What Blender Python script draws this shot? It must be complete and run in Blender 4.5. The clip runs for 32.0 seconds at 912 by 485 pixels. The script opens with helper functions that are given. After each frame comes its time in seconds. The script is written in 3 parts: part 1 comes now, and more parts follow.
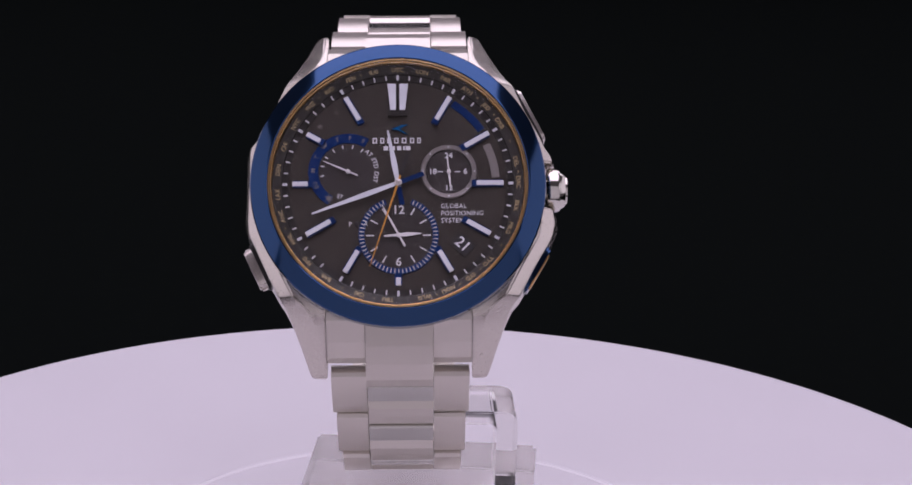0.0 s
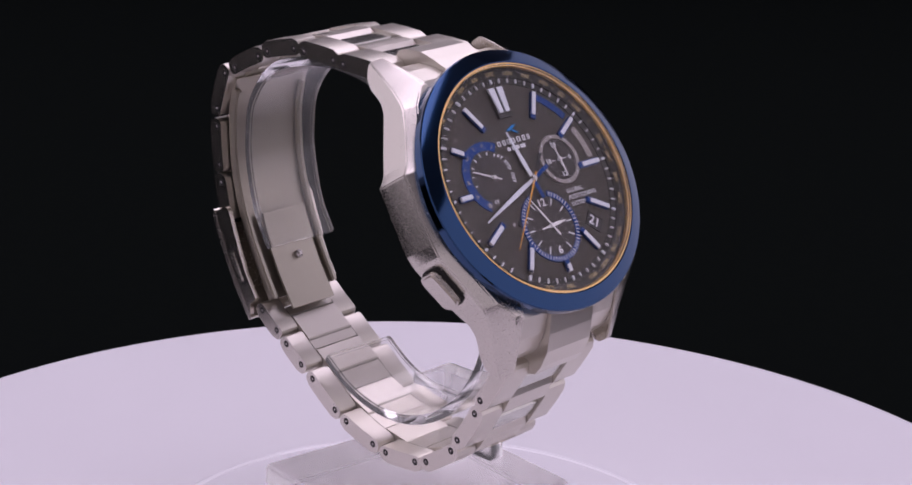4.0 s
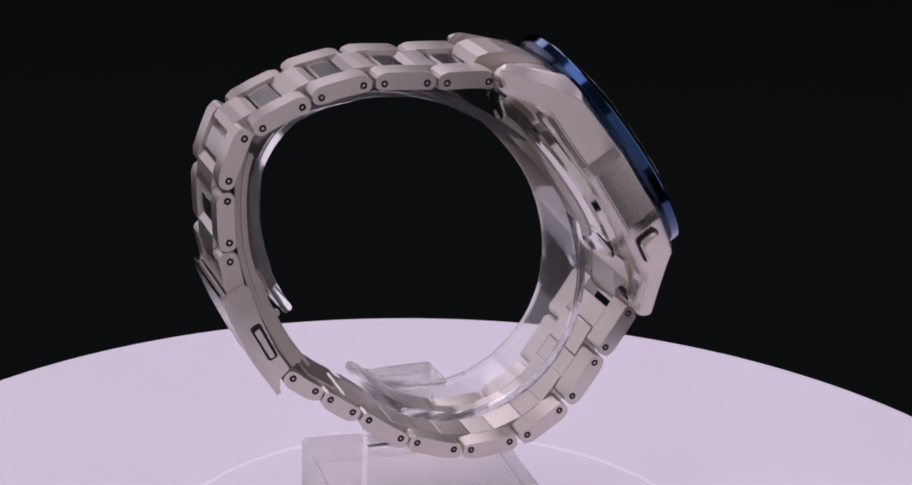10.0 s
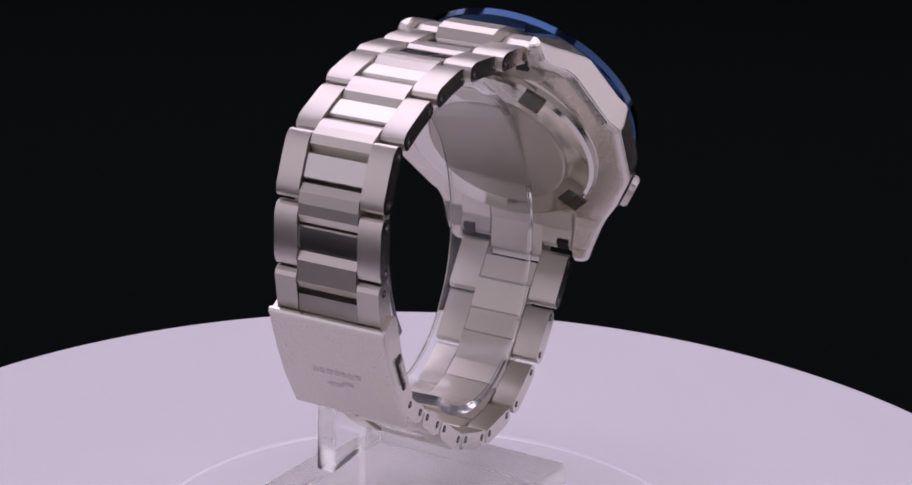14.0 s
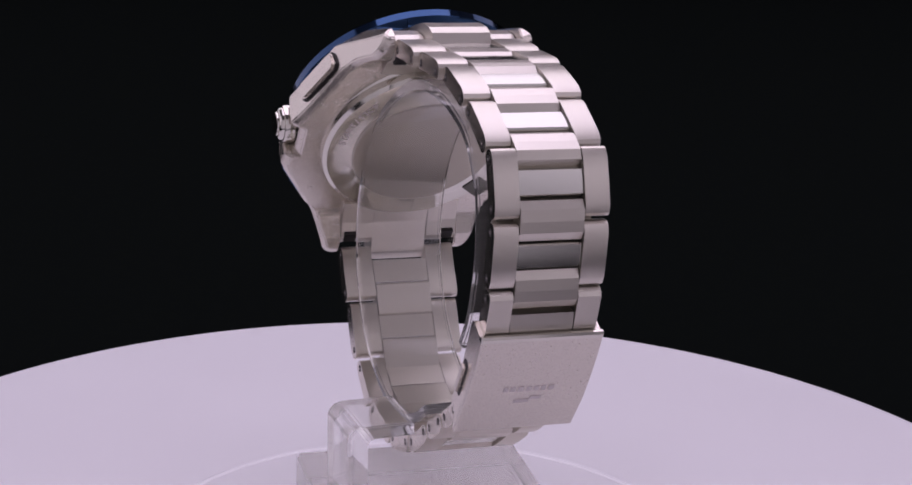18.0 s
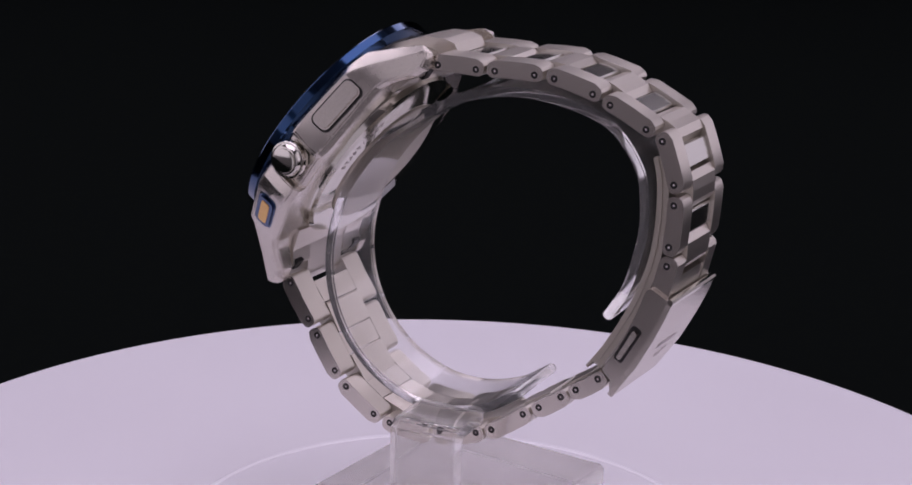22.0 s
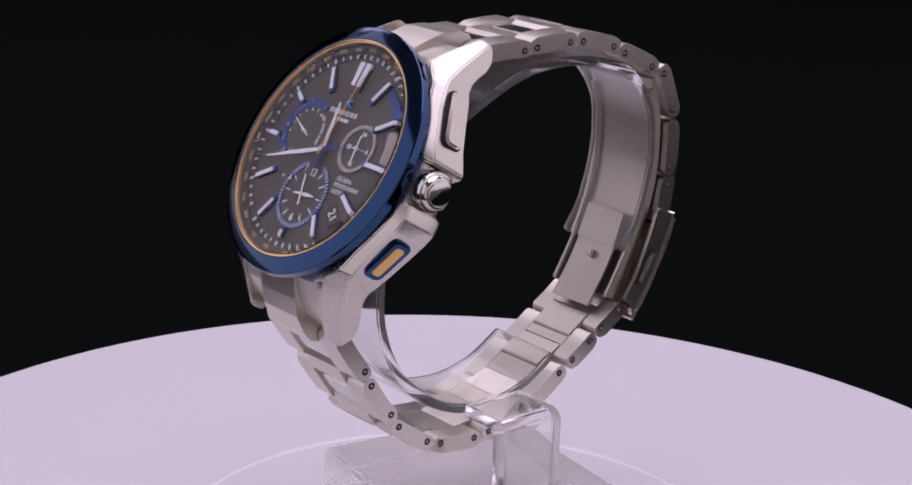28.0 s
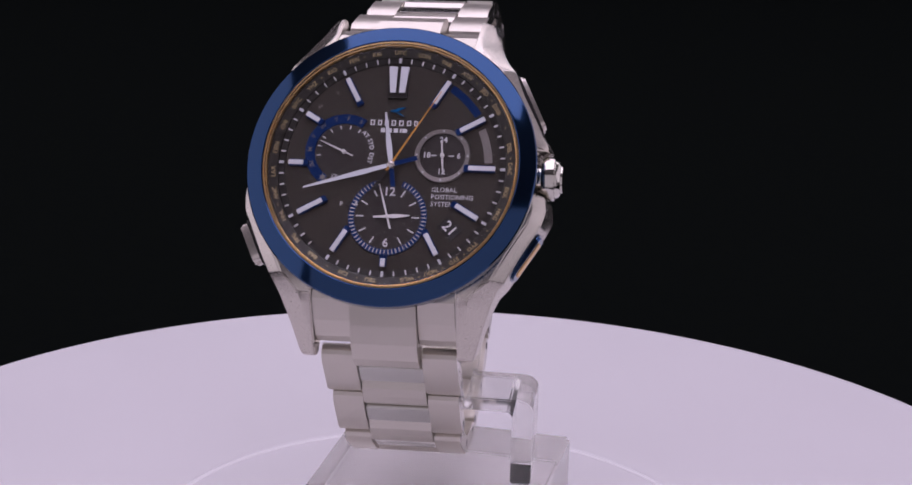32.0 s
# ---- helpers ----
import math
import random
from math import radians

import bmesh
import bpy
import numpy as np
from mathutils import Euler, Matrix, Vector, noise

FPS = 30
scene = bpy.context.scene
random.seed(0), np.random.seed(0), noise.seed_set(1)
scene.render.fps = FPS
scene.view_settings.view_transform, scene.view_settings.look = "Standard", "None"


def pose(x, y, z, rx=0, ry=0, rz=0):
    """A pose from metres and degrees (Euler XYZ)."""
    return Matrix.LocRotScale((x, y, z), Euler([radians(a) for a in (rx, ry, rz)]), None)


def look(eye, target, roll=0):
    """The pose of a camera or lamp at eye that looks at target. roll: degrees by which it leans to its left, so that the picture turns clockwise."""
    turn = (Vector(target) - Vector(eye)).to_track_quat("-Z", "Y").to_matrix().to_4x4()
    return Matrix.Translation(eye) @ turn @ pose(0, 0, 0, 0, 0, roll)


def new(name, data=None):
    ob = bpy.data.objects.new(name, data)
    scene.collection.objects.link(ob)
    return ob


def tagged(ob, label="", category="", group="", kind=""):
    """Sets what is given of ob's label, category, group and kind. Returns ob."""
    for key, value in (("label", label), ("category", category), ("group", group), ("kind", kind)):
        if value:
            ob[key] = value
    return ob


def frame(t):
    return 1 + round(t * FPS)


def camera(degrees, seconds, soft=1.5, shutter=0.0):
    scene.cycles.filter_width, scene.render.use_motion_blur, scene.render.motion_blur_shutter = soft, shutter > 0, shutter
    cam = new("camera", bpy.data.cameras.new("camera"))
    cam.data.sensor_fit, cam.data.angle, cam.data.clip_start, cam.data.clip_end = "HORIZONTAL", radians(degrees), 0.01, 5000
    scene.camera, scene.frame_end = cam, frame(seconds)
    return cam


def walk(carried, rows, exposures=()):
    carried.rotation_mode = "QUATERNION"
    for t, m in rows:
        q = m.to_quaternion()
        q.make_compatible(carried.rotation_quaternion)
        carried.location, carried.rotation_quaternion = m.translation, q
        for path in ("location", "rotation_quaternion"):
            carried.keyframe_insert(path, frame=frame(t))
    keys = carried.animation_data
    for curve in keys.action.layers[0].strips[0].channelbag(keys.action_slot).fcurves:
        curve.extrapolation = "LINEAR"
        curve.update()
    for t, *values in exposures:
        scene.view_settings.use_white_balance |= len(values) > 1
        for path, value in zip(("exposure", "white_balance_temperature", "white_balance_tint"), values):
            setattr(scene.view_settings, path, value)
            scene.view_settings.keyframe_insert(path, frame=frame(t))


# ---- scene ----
MM = 0.001
CAM_EYE = Vector((0.0, -0.33475, 0.16505))
# seconds, pan, downward tilt and lean of the camera in degrees, and how far it has crept forward in millimetres
AIM = [
    (0, -0.931, 17.365, 1.807, 15.8),
    (1, -1.085, 17.308, 1.821, 16.6),
    (2, -1.103, 17.309, 1.742, 15.3),
    (3, -0.917, 17.381, 1.697, 8.9),
    (6, -0.381, 17.472, 1.569, -5.7),
    (7, -0.301, 17.510, 1.431, -7.5),
    (8, -0.274, 17.496, 1.471, -7.2),
    (9, -0.292, 17.498, 1.511, -6.9),
    (10, -0.332, 17.493, 1.605, -6.0),
    (11, -0.392, 17.504, 1.698, -5.2),
    (12, -0.570, 17.580, 1.730, -1.2),
    (13, -0.753, 17.656, 1.761, 2.8),
    (14, -0.770, 17.725, 1.680, 5.6),
    (17, -1.086, 17.601, 1.618, 12.5),
    (18, -0.780, 17.450, 1.690, 10.4),
    (19, -0.535, 17.384, 1.556, 7.8),
    (20, -0.299, 17.387, 1.555, 2.0),
    (21, -0.148, 17.433, 1.554, -3.8),
    (22, -0.044, 17.463, 1.678, -5.9),
    (23, -0.020, 17.487, 1.802, -8.0),
    (24, -0.025, 17.488, 1.729, -8.2),
    (25, -0.020, 17.485, 1.656, -8.3),
    (28, 0.299, 17.637, 2.103, 3.6),
    (29, 0.271, 17.704, 2.120, 7.6),
    (30, 0.122, 17.780, 1.979, 11.7),
    (31, -0.127, 17.834, 1.840, 12.8),
    (32, -0.401, 17.818, 1.787, 14.4),
]


def aim_pose(pan, tilt, lean, creep):
    turn = pose(0, 0, 0, 90 - tilt, 0, pan)
    return Matrix.Translation(CAM_EYE + turn.to_3x3() @ Vector((0, 0, -creep * MM))) @ turn @ pose(0, 0, 0, 0, 0, lean)


cam = camera(25.93, 32.0, soft=1.65)
walk(cam, [(t, aim_pose(*row)) for t, *row in AIM],
     [(0, -0.07), (2, 0.0), (3, 0.0), (6, -0.09), (9, -0.03), (12, -0.01), (13, -0.05), (14, -0.16), (22, -0.17), (23, -0.11), (24, -0.08), (28, -0.04), (29, -0.09),
      (30, -0.16), (32, -0.14)])

# ---- world, lamps, exposure ----
world = bpy.data.worlds.new("room_air")
scene.world = world
world.use_nodes = True
world.node_tree.nodes["Background"].inputs[0].default_value = (0.72, 0.68, 0.74, 1)
world.node_tree.nodes["Background"].inputs[1].default_value = 0.02


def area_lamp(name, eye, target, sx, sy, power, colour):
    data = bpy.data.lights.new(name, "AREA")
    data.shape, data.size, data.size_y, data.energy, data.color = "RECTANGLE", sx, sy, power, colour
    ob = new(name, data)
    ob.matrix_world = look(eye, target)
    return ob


# unseen lamps, placed from the reflections and brightness on the metal
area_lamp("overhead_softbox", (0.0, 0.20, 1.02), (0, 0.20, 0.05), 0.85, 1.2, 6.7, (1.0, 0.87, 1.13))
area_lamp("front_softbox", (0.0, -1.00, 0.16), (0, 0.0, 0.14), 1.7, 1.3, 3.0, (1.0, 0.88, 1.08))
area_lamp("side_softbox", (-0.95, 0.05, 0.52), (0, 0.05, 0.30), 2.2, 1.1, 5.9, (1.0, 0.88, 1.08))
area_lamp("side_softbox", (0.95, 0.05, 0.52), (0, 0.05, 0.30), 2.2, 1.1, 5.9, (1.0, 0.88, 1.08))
# extra fill lamp, added behind to brighten the tops of the links
area_lamp("back_fill", (0.0, 1.12, 0.92), (0, 0.0, 0.06), 1.6, 0.5, 5.0, (1.0, 0.88, 1.08))

# ---- materials ----


def material(name, colour, rough=0.5, metal=0.0, vary=0.0, scale=300.0, bump=0.0, bump_scale=2000.0, stretch=(1, 1, 1),
             rough_vary=0.0, transmission=0.0, ior=1.45, coat=0.0, spec=0.5):
    m = bpy.data.materials.new(name)
    m.use_nodes = True
    nt = m.node_tree
    b = nt.nodes["Principled BSDF"]
    b.inputs["Base Color"].default_value = (*colour, 1)
    b.inputs["Roughness"].default_value = rough
    b.inputs["Metallic"].default_value = metal
    b.inputs["IOR"].default_value = ior
    b.inputs["Transmission Weight"].default_value = transmission
    b.inputs["Coat Weight"].default_value = coat
    b.inputs["Specular IOR Level"].default_value = spec
    b.inputs["Coat Roughness"].default_value = 0.05
    coord = nt.nodes.new("ShaderNodeTexCoord")
    mapping = nt.nodes.new("ShaderNodeMapping")
    mapping.inputs["Scale"].default_value = stretch
    nt.links.new(coord.outputs["Object"], mapping.inputs["Vector"])
    if vary or rough_vary:
        n = nt.nodes.new("ShaderNodeTexNoise")
        n.inputs["Scale"].default_value = scale
        n.inputs["Detail"].default_value = 6
        nt.links.new(mapping.outputs[0], n.inputs["Vector"])
        if vary:
            mix = nt.nodes.new("ShaderNodeMix")
            mix.data_type = "RGBA"
            mix.inputs[6].default_value = (*[c * (1 - vary) for c in colour], 1)
            mix.inputs[7].default_value = (*[min(1, c * (1 + vary)) for c in colour], 1)
            nt.links.new(n.outputs["Fac"], mix.inputs[0])
            nt.links.new(mix.outputs[2], b.inputs["Base Color"])
        if rough_vary:
            r = nt.nodes.new("ShaderNodeMapRange")
            r.inputs["To Min"].default_value = max(0.0, rough - rough_vary)
            r.inputs["To Max"].default_value = rough + rough_vary
            nt.links.new(n.outputs["Fac"], r.inputs["Value"])
            nt.links.new(r.outputs[0], b.inputs["Roughness"])
    if bump:
        n2 = nt.nodes.new("ShaderNodeTexNoise")
        n2.inputs["Scale"].default_value = bump_scale
        n2.inputs["Detail"].default_value = 4
        nt.links.new(mapping.outputs[0], n2.inputs["Vector"])
        bp = nt.nodes.new("ShaderNodeBump")
        bp.inputs["Strength"].default_value = bump
        bp.inputs["Distance"].default_value = 0.00005
        nt.links.new(n2.outputs["Fac"], bp.inputs["Height"])
        nt.links.new(bp.outputs[0], b.inputs["Normal"])
    return m


STEEL = material("brushed_titanium", (0.63, 0.592, 0.53), 0.34, 1.0, 0.015, 2500, rough_vary=0.015)
CASE_STEEL = material("satin_titanium", (0.63, 0.588, 0.53), 0.27, 1.0, 0.015, 3000, rough_vary=0.015)
MIRROR = material("mirror_titanium", (0.58, 0.57, 0.53), 0.2, 1.0, 0.01, 2000)
SIDE_STEEL = material("polished_link_side", (0.64, 0.595, 0.535), 0.21, 1.0, 0.015, 2500, rough_vary=0.03)
POLISHED = material("polished_titanium", (0.64, 0.62, 0.56), 0.10, 1.0, 0.01, 2000, rough_vary=0.01)
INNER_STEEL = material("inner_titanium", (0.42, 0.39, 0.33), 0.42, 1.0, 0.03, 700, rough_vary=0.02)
# near-black for holes, slots and gaps: their shade is put into the colour
HOLE_SHADE = material("hole_shade", (0.012, 0.011, 0.011), 0.5, 0.3)
BLUE = material("blue_ion_plating", (0.014, 0.05, 0.135), 0.09, 1.0, 0.06, 120, 0.0, coat=0.45)
BLUE_PAINT = material("blue_dial_metal", (0.016, 0.048, 0.18), 0.30, 0.9, 0.08, 300)
GOLD = material("gold_plating", (0.76, 0.51, 0.24), 0.24, 1.0, 0.05, 300)
GOLD_BAR = material("bright_gold_bar", (0.74, 0.47, 0.17), 0.28, 1.0, 0.05, 300)
GOLD_INK = material("gold_ink", (0.46, 0.36, 0.19), 0.45, 0.3)
ORANGE = material("orange_pointer", (0.62, 0.30, 0.06), 0.35, 0.5)
DIAL = material("charcoal_dial", (0.044, 0.038, 0.032), 0.40, 0.55, 0.04, 400, rough_vary=0.02)
SUB_DIAL = material("dark_sub_dial", (0.040, 0.035, 0.033), 0.40, 0.5, 0.1, 900)
FLANGE = material("black_flange", (0.018, 0.016, 0.014), 0.35, 0.2, 0.1, 500)
LUME = material("white_lume", (0.54, 0.555, 0.60), 0.35, 0.0, 0.03, 900)
INK = material("white_ink", (0.60, 0.60, 0.62), 0.5)
SILVER = material("silver_pointer", (0.66, 0.65, 0.65), 0.35, 0.25)
GREY_RING = material("grey_ring", (0.26, 0.24, 0.23), 0.35, 0.8, 0.05, 600)
BLACK_WINDOW = material("date_disc", (0.012, 0.011, 0.012), 0.5)
ENGRAVED = material("engraved_grey", (0.54, 0.50, 0.49), 0.40, 1.0)
CRYSTAL = material("sapphire_crystal", (1, 1, 1), 0.0, 0.0, transmission=1.0, ior=1.16)
# the dark base colour holds the black reflection in the polished notches
NOTCH_REFLECTION = material("notch_dark_reflection", (0.10, 0.098, 0.085), 0.08, 1.0)
PIN_STEEL = material("worn_rivet_steel", (0.50, 0.47, 0.45), 0.25, 1.0, 0.03, 2000)
ACRYLIC = material("clear_acrylic", (0.80, 0.785, 0.77), 0.03, 0.0, 0.04, 60, transmission=0.86, ior=1.42)
ACRYLIC_WORN = material("scuffed_acrylic", (0.93, 0.925, 0.91), 0.03, 0.0, transmission=0.96, ior=1.27, rough_vary=0.04, scale=90,
                        bump=0.08, bump_scale=300)
DISC_WHITE = material("white_turntable_plastic", (0.72, 0.705, 0.73), 0.34, 0.0, 0.015, 25, rough_vary=0.05)
# lighter than the plates: the groove's glossy glint is put into the colour
RING_GLINT = material("groove_glint", (0.90, 0.89, 0.91), 0.25, 0.0, 0.01, 25)
DISC_SIDE = material("grey_turntable_base", (0.30, 0.30, 0.31), 0.5, 0.0, 0.05, 60)
CLOTH = material("black_velvet", (0.0042, 0.0053, 0.0048), 0.95, 0.0, 0.2, 200, spec=0.0)
ROOM_WALL = material("pale_wall_paint", (0.55, 0.53, 0.53), 0.8, 0.0, 0.04, 6)
CEILING = material("white_ceiling_paint", (0.75, 0.74, 0.74), 0.85, 0.0, 0.03, 8)
FLOOR = material("grey_carpet", (0.12, 0.115, 0.11), 0.95, 0.0, 0.15, 200)
TABLE = material("dark_table_laminate", (0.05, 0.045, 0.045), 0.5, 0.0, 0.1, 30)

# ---- mesh helpers (millimetres in, metres out) ----


def part(name, bm, mat, parent=None, label="", smooth=None, at=None):
    """One mesh object from a bmesh whose coordinates are millimetres."""
    bmesh.ops.recalc_face_normals(bm, faces=bm.faces[:])
    for v in bm.verts:
        v.co *= MM
    me = bpy.data.meshes.new(name)
    bm.to_mesh(me)
    bm.free()
    if smooth is not None:
        me.polygons.foreach_set("use_smooth", [True] * len(me.polygons))
        me.set_sharp_from_angle(angle=radians(smooth))
    me.materials.append(mat)
    ob = new(name, me)
    if parent is not None:
        ob.parent = parent
    if at is not None:
        ob.matrix_basis = at
    return tagged(ob, label=label)


def mm_pose(x, y, z, rx=0, ry=0, rz=0):
    return pose(x * MM, y * MM, z * MM, rx, ry, rz)


def bevelled(bm, width, segments=2, angle=25):
    edges = [e for e in bm.edges if len(e.link_faces) == 2 and e.calc_face_angle(0) > radians(angle)]
    bmesh.ops.bevel(bm, geom=edges, offset=width, segments=segments, affect="EDGES", clamp_overlap=True)
    return bm


def box_into(bm, x0, x1, y0, y1, z0, z1, m=None):
    vs = [bm.verts.new((x, y, z)) for x in (x0, x1) for y in (y0, y1) for z in (z0, z1)]
    for q in ((0, 1, 3, 2), (4, 6, 7, 5), (0, 4, 5, 1), (2, 3, 7, 6), (0, 2, 6, 4), (1, 5, 7, 3)):
        bm.faces.new([vs[i] for i in q])
    if m is not None:
        bmesh.ops.transform(bm, matrix=m, verts=vs)
    return vs


def prism_into(bm, pts, z0, z1):
    """A flat outline in x, y carried from z0 to z1."""
    a = [bm.verts.new((x, y, z0)) for x, y in pts]
    b = [bm.verts.new((x, y, z1)) for x, y in pts]
    n = len(pts)
    bm.faces.new(a[::-1])
    bm.faces.new(b)
    for i in range(n):
        bm.faces.new((a[i], a[(i + 1) % n], b[(i + 1) % n], b[i]))
    return a + b


def side_prism(bm, pts, x0, x1):
    """An outline in y, z carried from x0 to x1."""
    a = [bm.verts.new((x0, y, z)) for y, z in pts]
    b = [bm.verts.new((x1, y, z)) for y, z in pts]
    n = len(pts)
    bm.faces.new(a)
    bm.faces.new(b[::-1])
    for i in range(n):
        bm.faces.new((a[i], b[i], b[(i + 1) % n], a[(i + 1) % n]))
    return a + b


def lathe(bm, profile, steps=128, closed=False, start=0.0, turn=360.0):
    """Profile of (radius, z) turned round the z axis."""
    full = turn >= 359.9
    rings = []
    count = steps if full else steps + 1
    for i in range(count):
        a = radians(start + turn * i / steps)
        rings.append([bm.verts.new((r * math.sin(a), r * math.cos(a), z)) for r, z in profile])
    n = len(profile)
    for i in range(steps):
        p, q = rings[i], rings[(i + 1) % count]
        for j in range(n if closed else n - 1):
            k = (j + 1) % n
            if p[j].co == p[k].co:
                continue
            bm.faces.new((p[j], q[j], q[k], p[k]))
    if not full and closed:
        bm.faces.new(rings[0])
        bm.faces.new(rings[-1][::-1])
    bmesh.ops.remove_doubles(bm, verts=bm.verts[:], dist=1e-4)
    return bm


def ring_strip(r0, r1, z0, z1, a0, a1, steps=48):
    bm = bmesh.new()
    return lathe(bm, [(r0, z0), (r1, z0), (r1, z1), (r0, z1)], steps, True, a0, a1 - a0)


def letters(text, size, m, thick=0.06, bold=0.0):
    """Letters as a bmesh in millimetres, centred on the pose m."""
    cu = bpy.data.curves.new("letters", "FONT")
    cu.body, cu.size, cu.align_x, cu.align_y = text, size, "CENTER", "CENTER"
    cu.extrude, cu.resolution_u, cu.offset = thick / 2, 2, bold
    ob = bpy.data.objects.new("letters", cu)
    me = bpy.data.meshes.new_from_object(ob)
    bm = bmesh.new()
    bm.from_mesh(me)
    bmesh.ops.transform(bm, matrix=m, verts=bm.verts[:])
    bpy.data.objects.remove(ob)
    bpy.data.meshes.remove(me)
    bpy.data.curves.remove(cu)
    return bm


def flat(x, y, z, turn=0.0):
    """Pose in millimetres on the dial, turned clockwise by degrees."""
    return Matrix.Translation((x, y, z)) @ Matrix.Rotation(radians(-turn), 4, "Z")


# ---- the room round the shot ----


def room_piece(name, x0, x1, y0, y1, z0, z1, mat, label):
    bm = bmesh.new()
    box_into(bm, x0 * 1000, x1 * 1000, y0 * 1000, y1 * 1000, z0 * 1000, z1 * 1000)
    return tagged(part(name, bm, mat), label, name.split("_")[0], kind="structure")


room_piece("floor", -1.8, 1.8, -2.4, 1.2, -0.83, -0.78, FLOOR, "grey carpeted floor under the photo table")
room_piece("ceiling", -1.8, 1.8, -2.4, 1.2, 2.30, 2.35, CEILING, "white painted ceiling of the room")
room_piece("wall_south", -1.8, 1.8, -2.5, -2.4, -0.83, 2.35, ROOM_WALL, "pale painted wall behind the camera")
room_piece("wall_north", -1.8, 1.8, 1.2, 1.3, -0.83, 2.35, ROOM_WALL, "pale painted wall behind the black cloth")
room_piece("wall_west", -1.9, -1.8, -2.5, 1.3, -0.83, 2.35, ROOM_WALL, "pale painted side wall of the room")
room_piece("wall_east", 1.8, 1.9, -2.5, 1.3, -0.83, 2.35, ROOM_WALL, "pale painted side wall of the room")


def backdrop():
    """A black cloth hanging in soft folds behind the table."""
    bm = bmesh.new()
    cols, rows = 80, 12
    grid = []
    for j in range(rows + 1):
        z = -0.4 + 1.0 * j / rows
        grid.append([])
        for i in range(cols + 1):
            x = -0.8 + 1.6 * i / cols
            y = 0.97 + 0.015 * math.sin(x * 23) + 0.008 * math.sin(x * 57 + 1.3)
            grid[-1].append(bm.verts.new((x * 1000, y * 1000, z * 1000)))
    for j in range(rows):
        for i in range(cols):
            bm.faces.new((grid[j][i], grid[j][i + 1], grid[j + 1][i + 1], grid[j + 1][i]))
    bmesh.ops.solidify(bm, geom=bm.faces[:], thickness=2.0)
    return tagged(part("backdrop", bm, CLOTH, smooth=60), "plain black cloth backdrop behind the turntable", "backdrop", kind="structure")


backdrop()


def table():
    root = tagged(new("photo_table"), "dark laminate table that carries the turntable", "table")
    bm = bmesh.new()
    box_into(bm, -800, 800, -210, 930, -65, -35)
    part("tabletop", bevelled(bm, 2), CLOTH, root, "tabletop covered with black cloth")
    for x in (-760, 760):
        for y in (-180, 890):
            bm = bmesh.new()
            box_into(bm, x - 20, x + 20, y - 20, y + 20, -780, -65)
            part("leg", bevelled(bm, 1.5), TABLE, root)
    return root


table()

# ---- the turntable ----
DISC_R = 126.5


def turntable():
    root = tagged(new("turntable"), "round glossy white display turntable with a fine ring groove", "turntable")
    bm = bmesh.new()
    lathe(bm, [(0, 0), (51.7, 0), (51.9, -0.1), (51.9, -9), (0, -9)], 192)
    part("centre_plate", bm, DISC_WHITE, root, smooth=15)
    # low lighter ring that stands for the glint of the groove
    bm = bmesh.new()
    lathe(bm, [(51.95, -0.1), (52.2, 0.06), (52.9, 0.06), (53.15, -0.1), (53.15, -9), (51.95, -9)], 192, True)
    part("groove_ring", bm, RING_GLINT, root, "fine ring groove, its glint put in as a lighter colour", smooth=15)
    bm = bmesh.new()
    lathe(bm, [(53.2, -9), (53.2, -0.1), (53.4, 0), (DISC_R - 1.2, 0), (DISC_R - 0.4, -0.35), (DISC_R, -1.2), (DISC_R, -8), (DISC_R - 1.0, -9)], 256, True)
    part("outer_plate", bm, DISC_WHITE, root, smooth=15)
    return root


def turntable_base():
    bm = bmesh.new()
    lathe(bm, [(0, -9.2), (108, -9.2), (110, -11), (112, -33), (111, -35), (0, -35)], 128)
    root = tagged(new("motor_housing"), "grey round motor housing under the turntable plate", "housing")
    part("shell", bm, DISC_SIDE, root, smooth=40)
    return root


TURNTABLE = turntable()
turntable_base()

# ---- the acrylic display stand ----


def smooth_path(points, n=8):
    """A Catmull-Rom line through y, z points."""
    out = []
    p = [Vector(q) for q in points]
    p = [2 * p[0] - p[1], *p, 2 * p[-1] - p[-2]]
    for i in range(1, len(p) - 2):
        for k in range(n):
            t = k / n
            a, b, c, d = p[i - 1], p[i], p[i + 1], p[i + 2]
            out.append(0.5 * ((2 * b) + (c - a) * t + (2 * a - 5 * b + 4 * c - d) * t * t + (3 * b - a - 3 * c + d) * t ** 3))
    out.append(p[-2])
    return out


def band(bm, line, half, thick):
    """A strip of rectangular section along a y, z line; the thickness lies to the left of its direction."""
    rings = []
    for i, q in enumerate(line):
        d = (line[min(i + 1, len(line) - 1)] - line[max(i - 1, 0)]).normalized()
        n = Vector((-d.y, d.x))
        r = q + n * thick
        rings.append([bm.verts.new(c) for c in ((-half, q.x, q.y), (half, q.x, q.y), (half, r.x, r.y), (-half, r.x, r.y))])
    for a, b in zip(rings, rings[1:]):
        for j in range(4):
            bm.faces.new((a[j], a[(j + 1) % 4], b[(j + 1) % 4], b[j]))
    bm.faces.new(rings[0][::-1])
    bm.faces.new(rings[-1])
    return bm


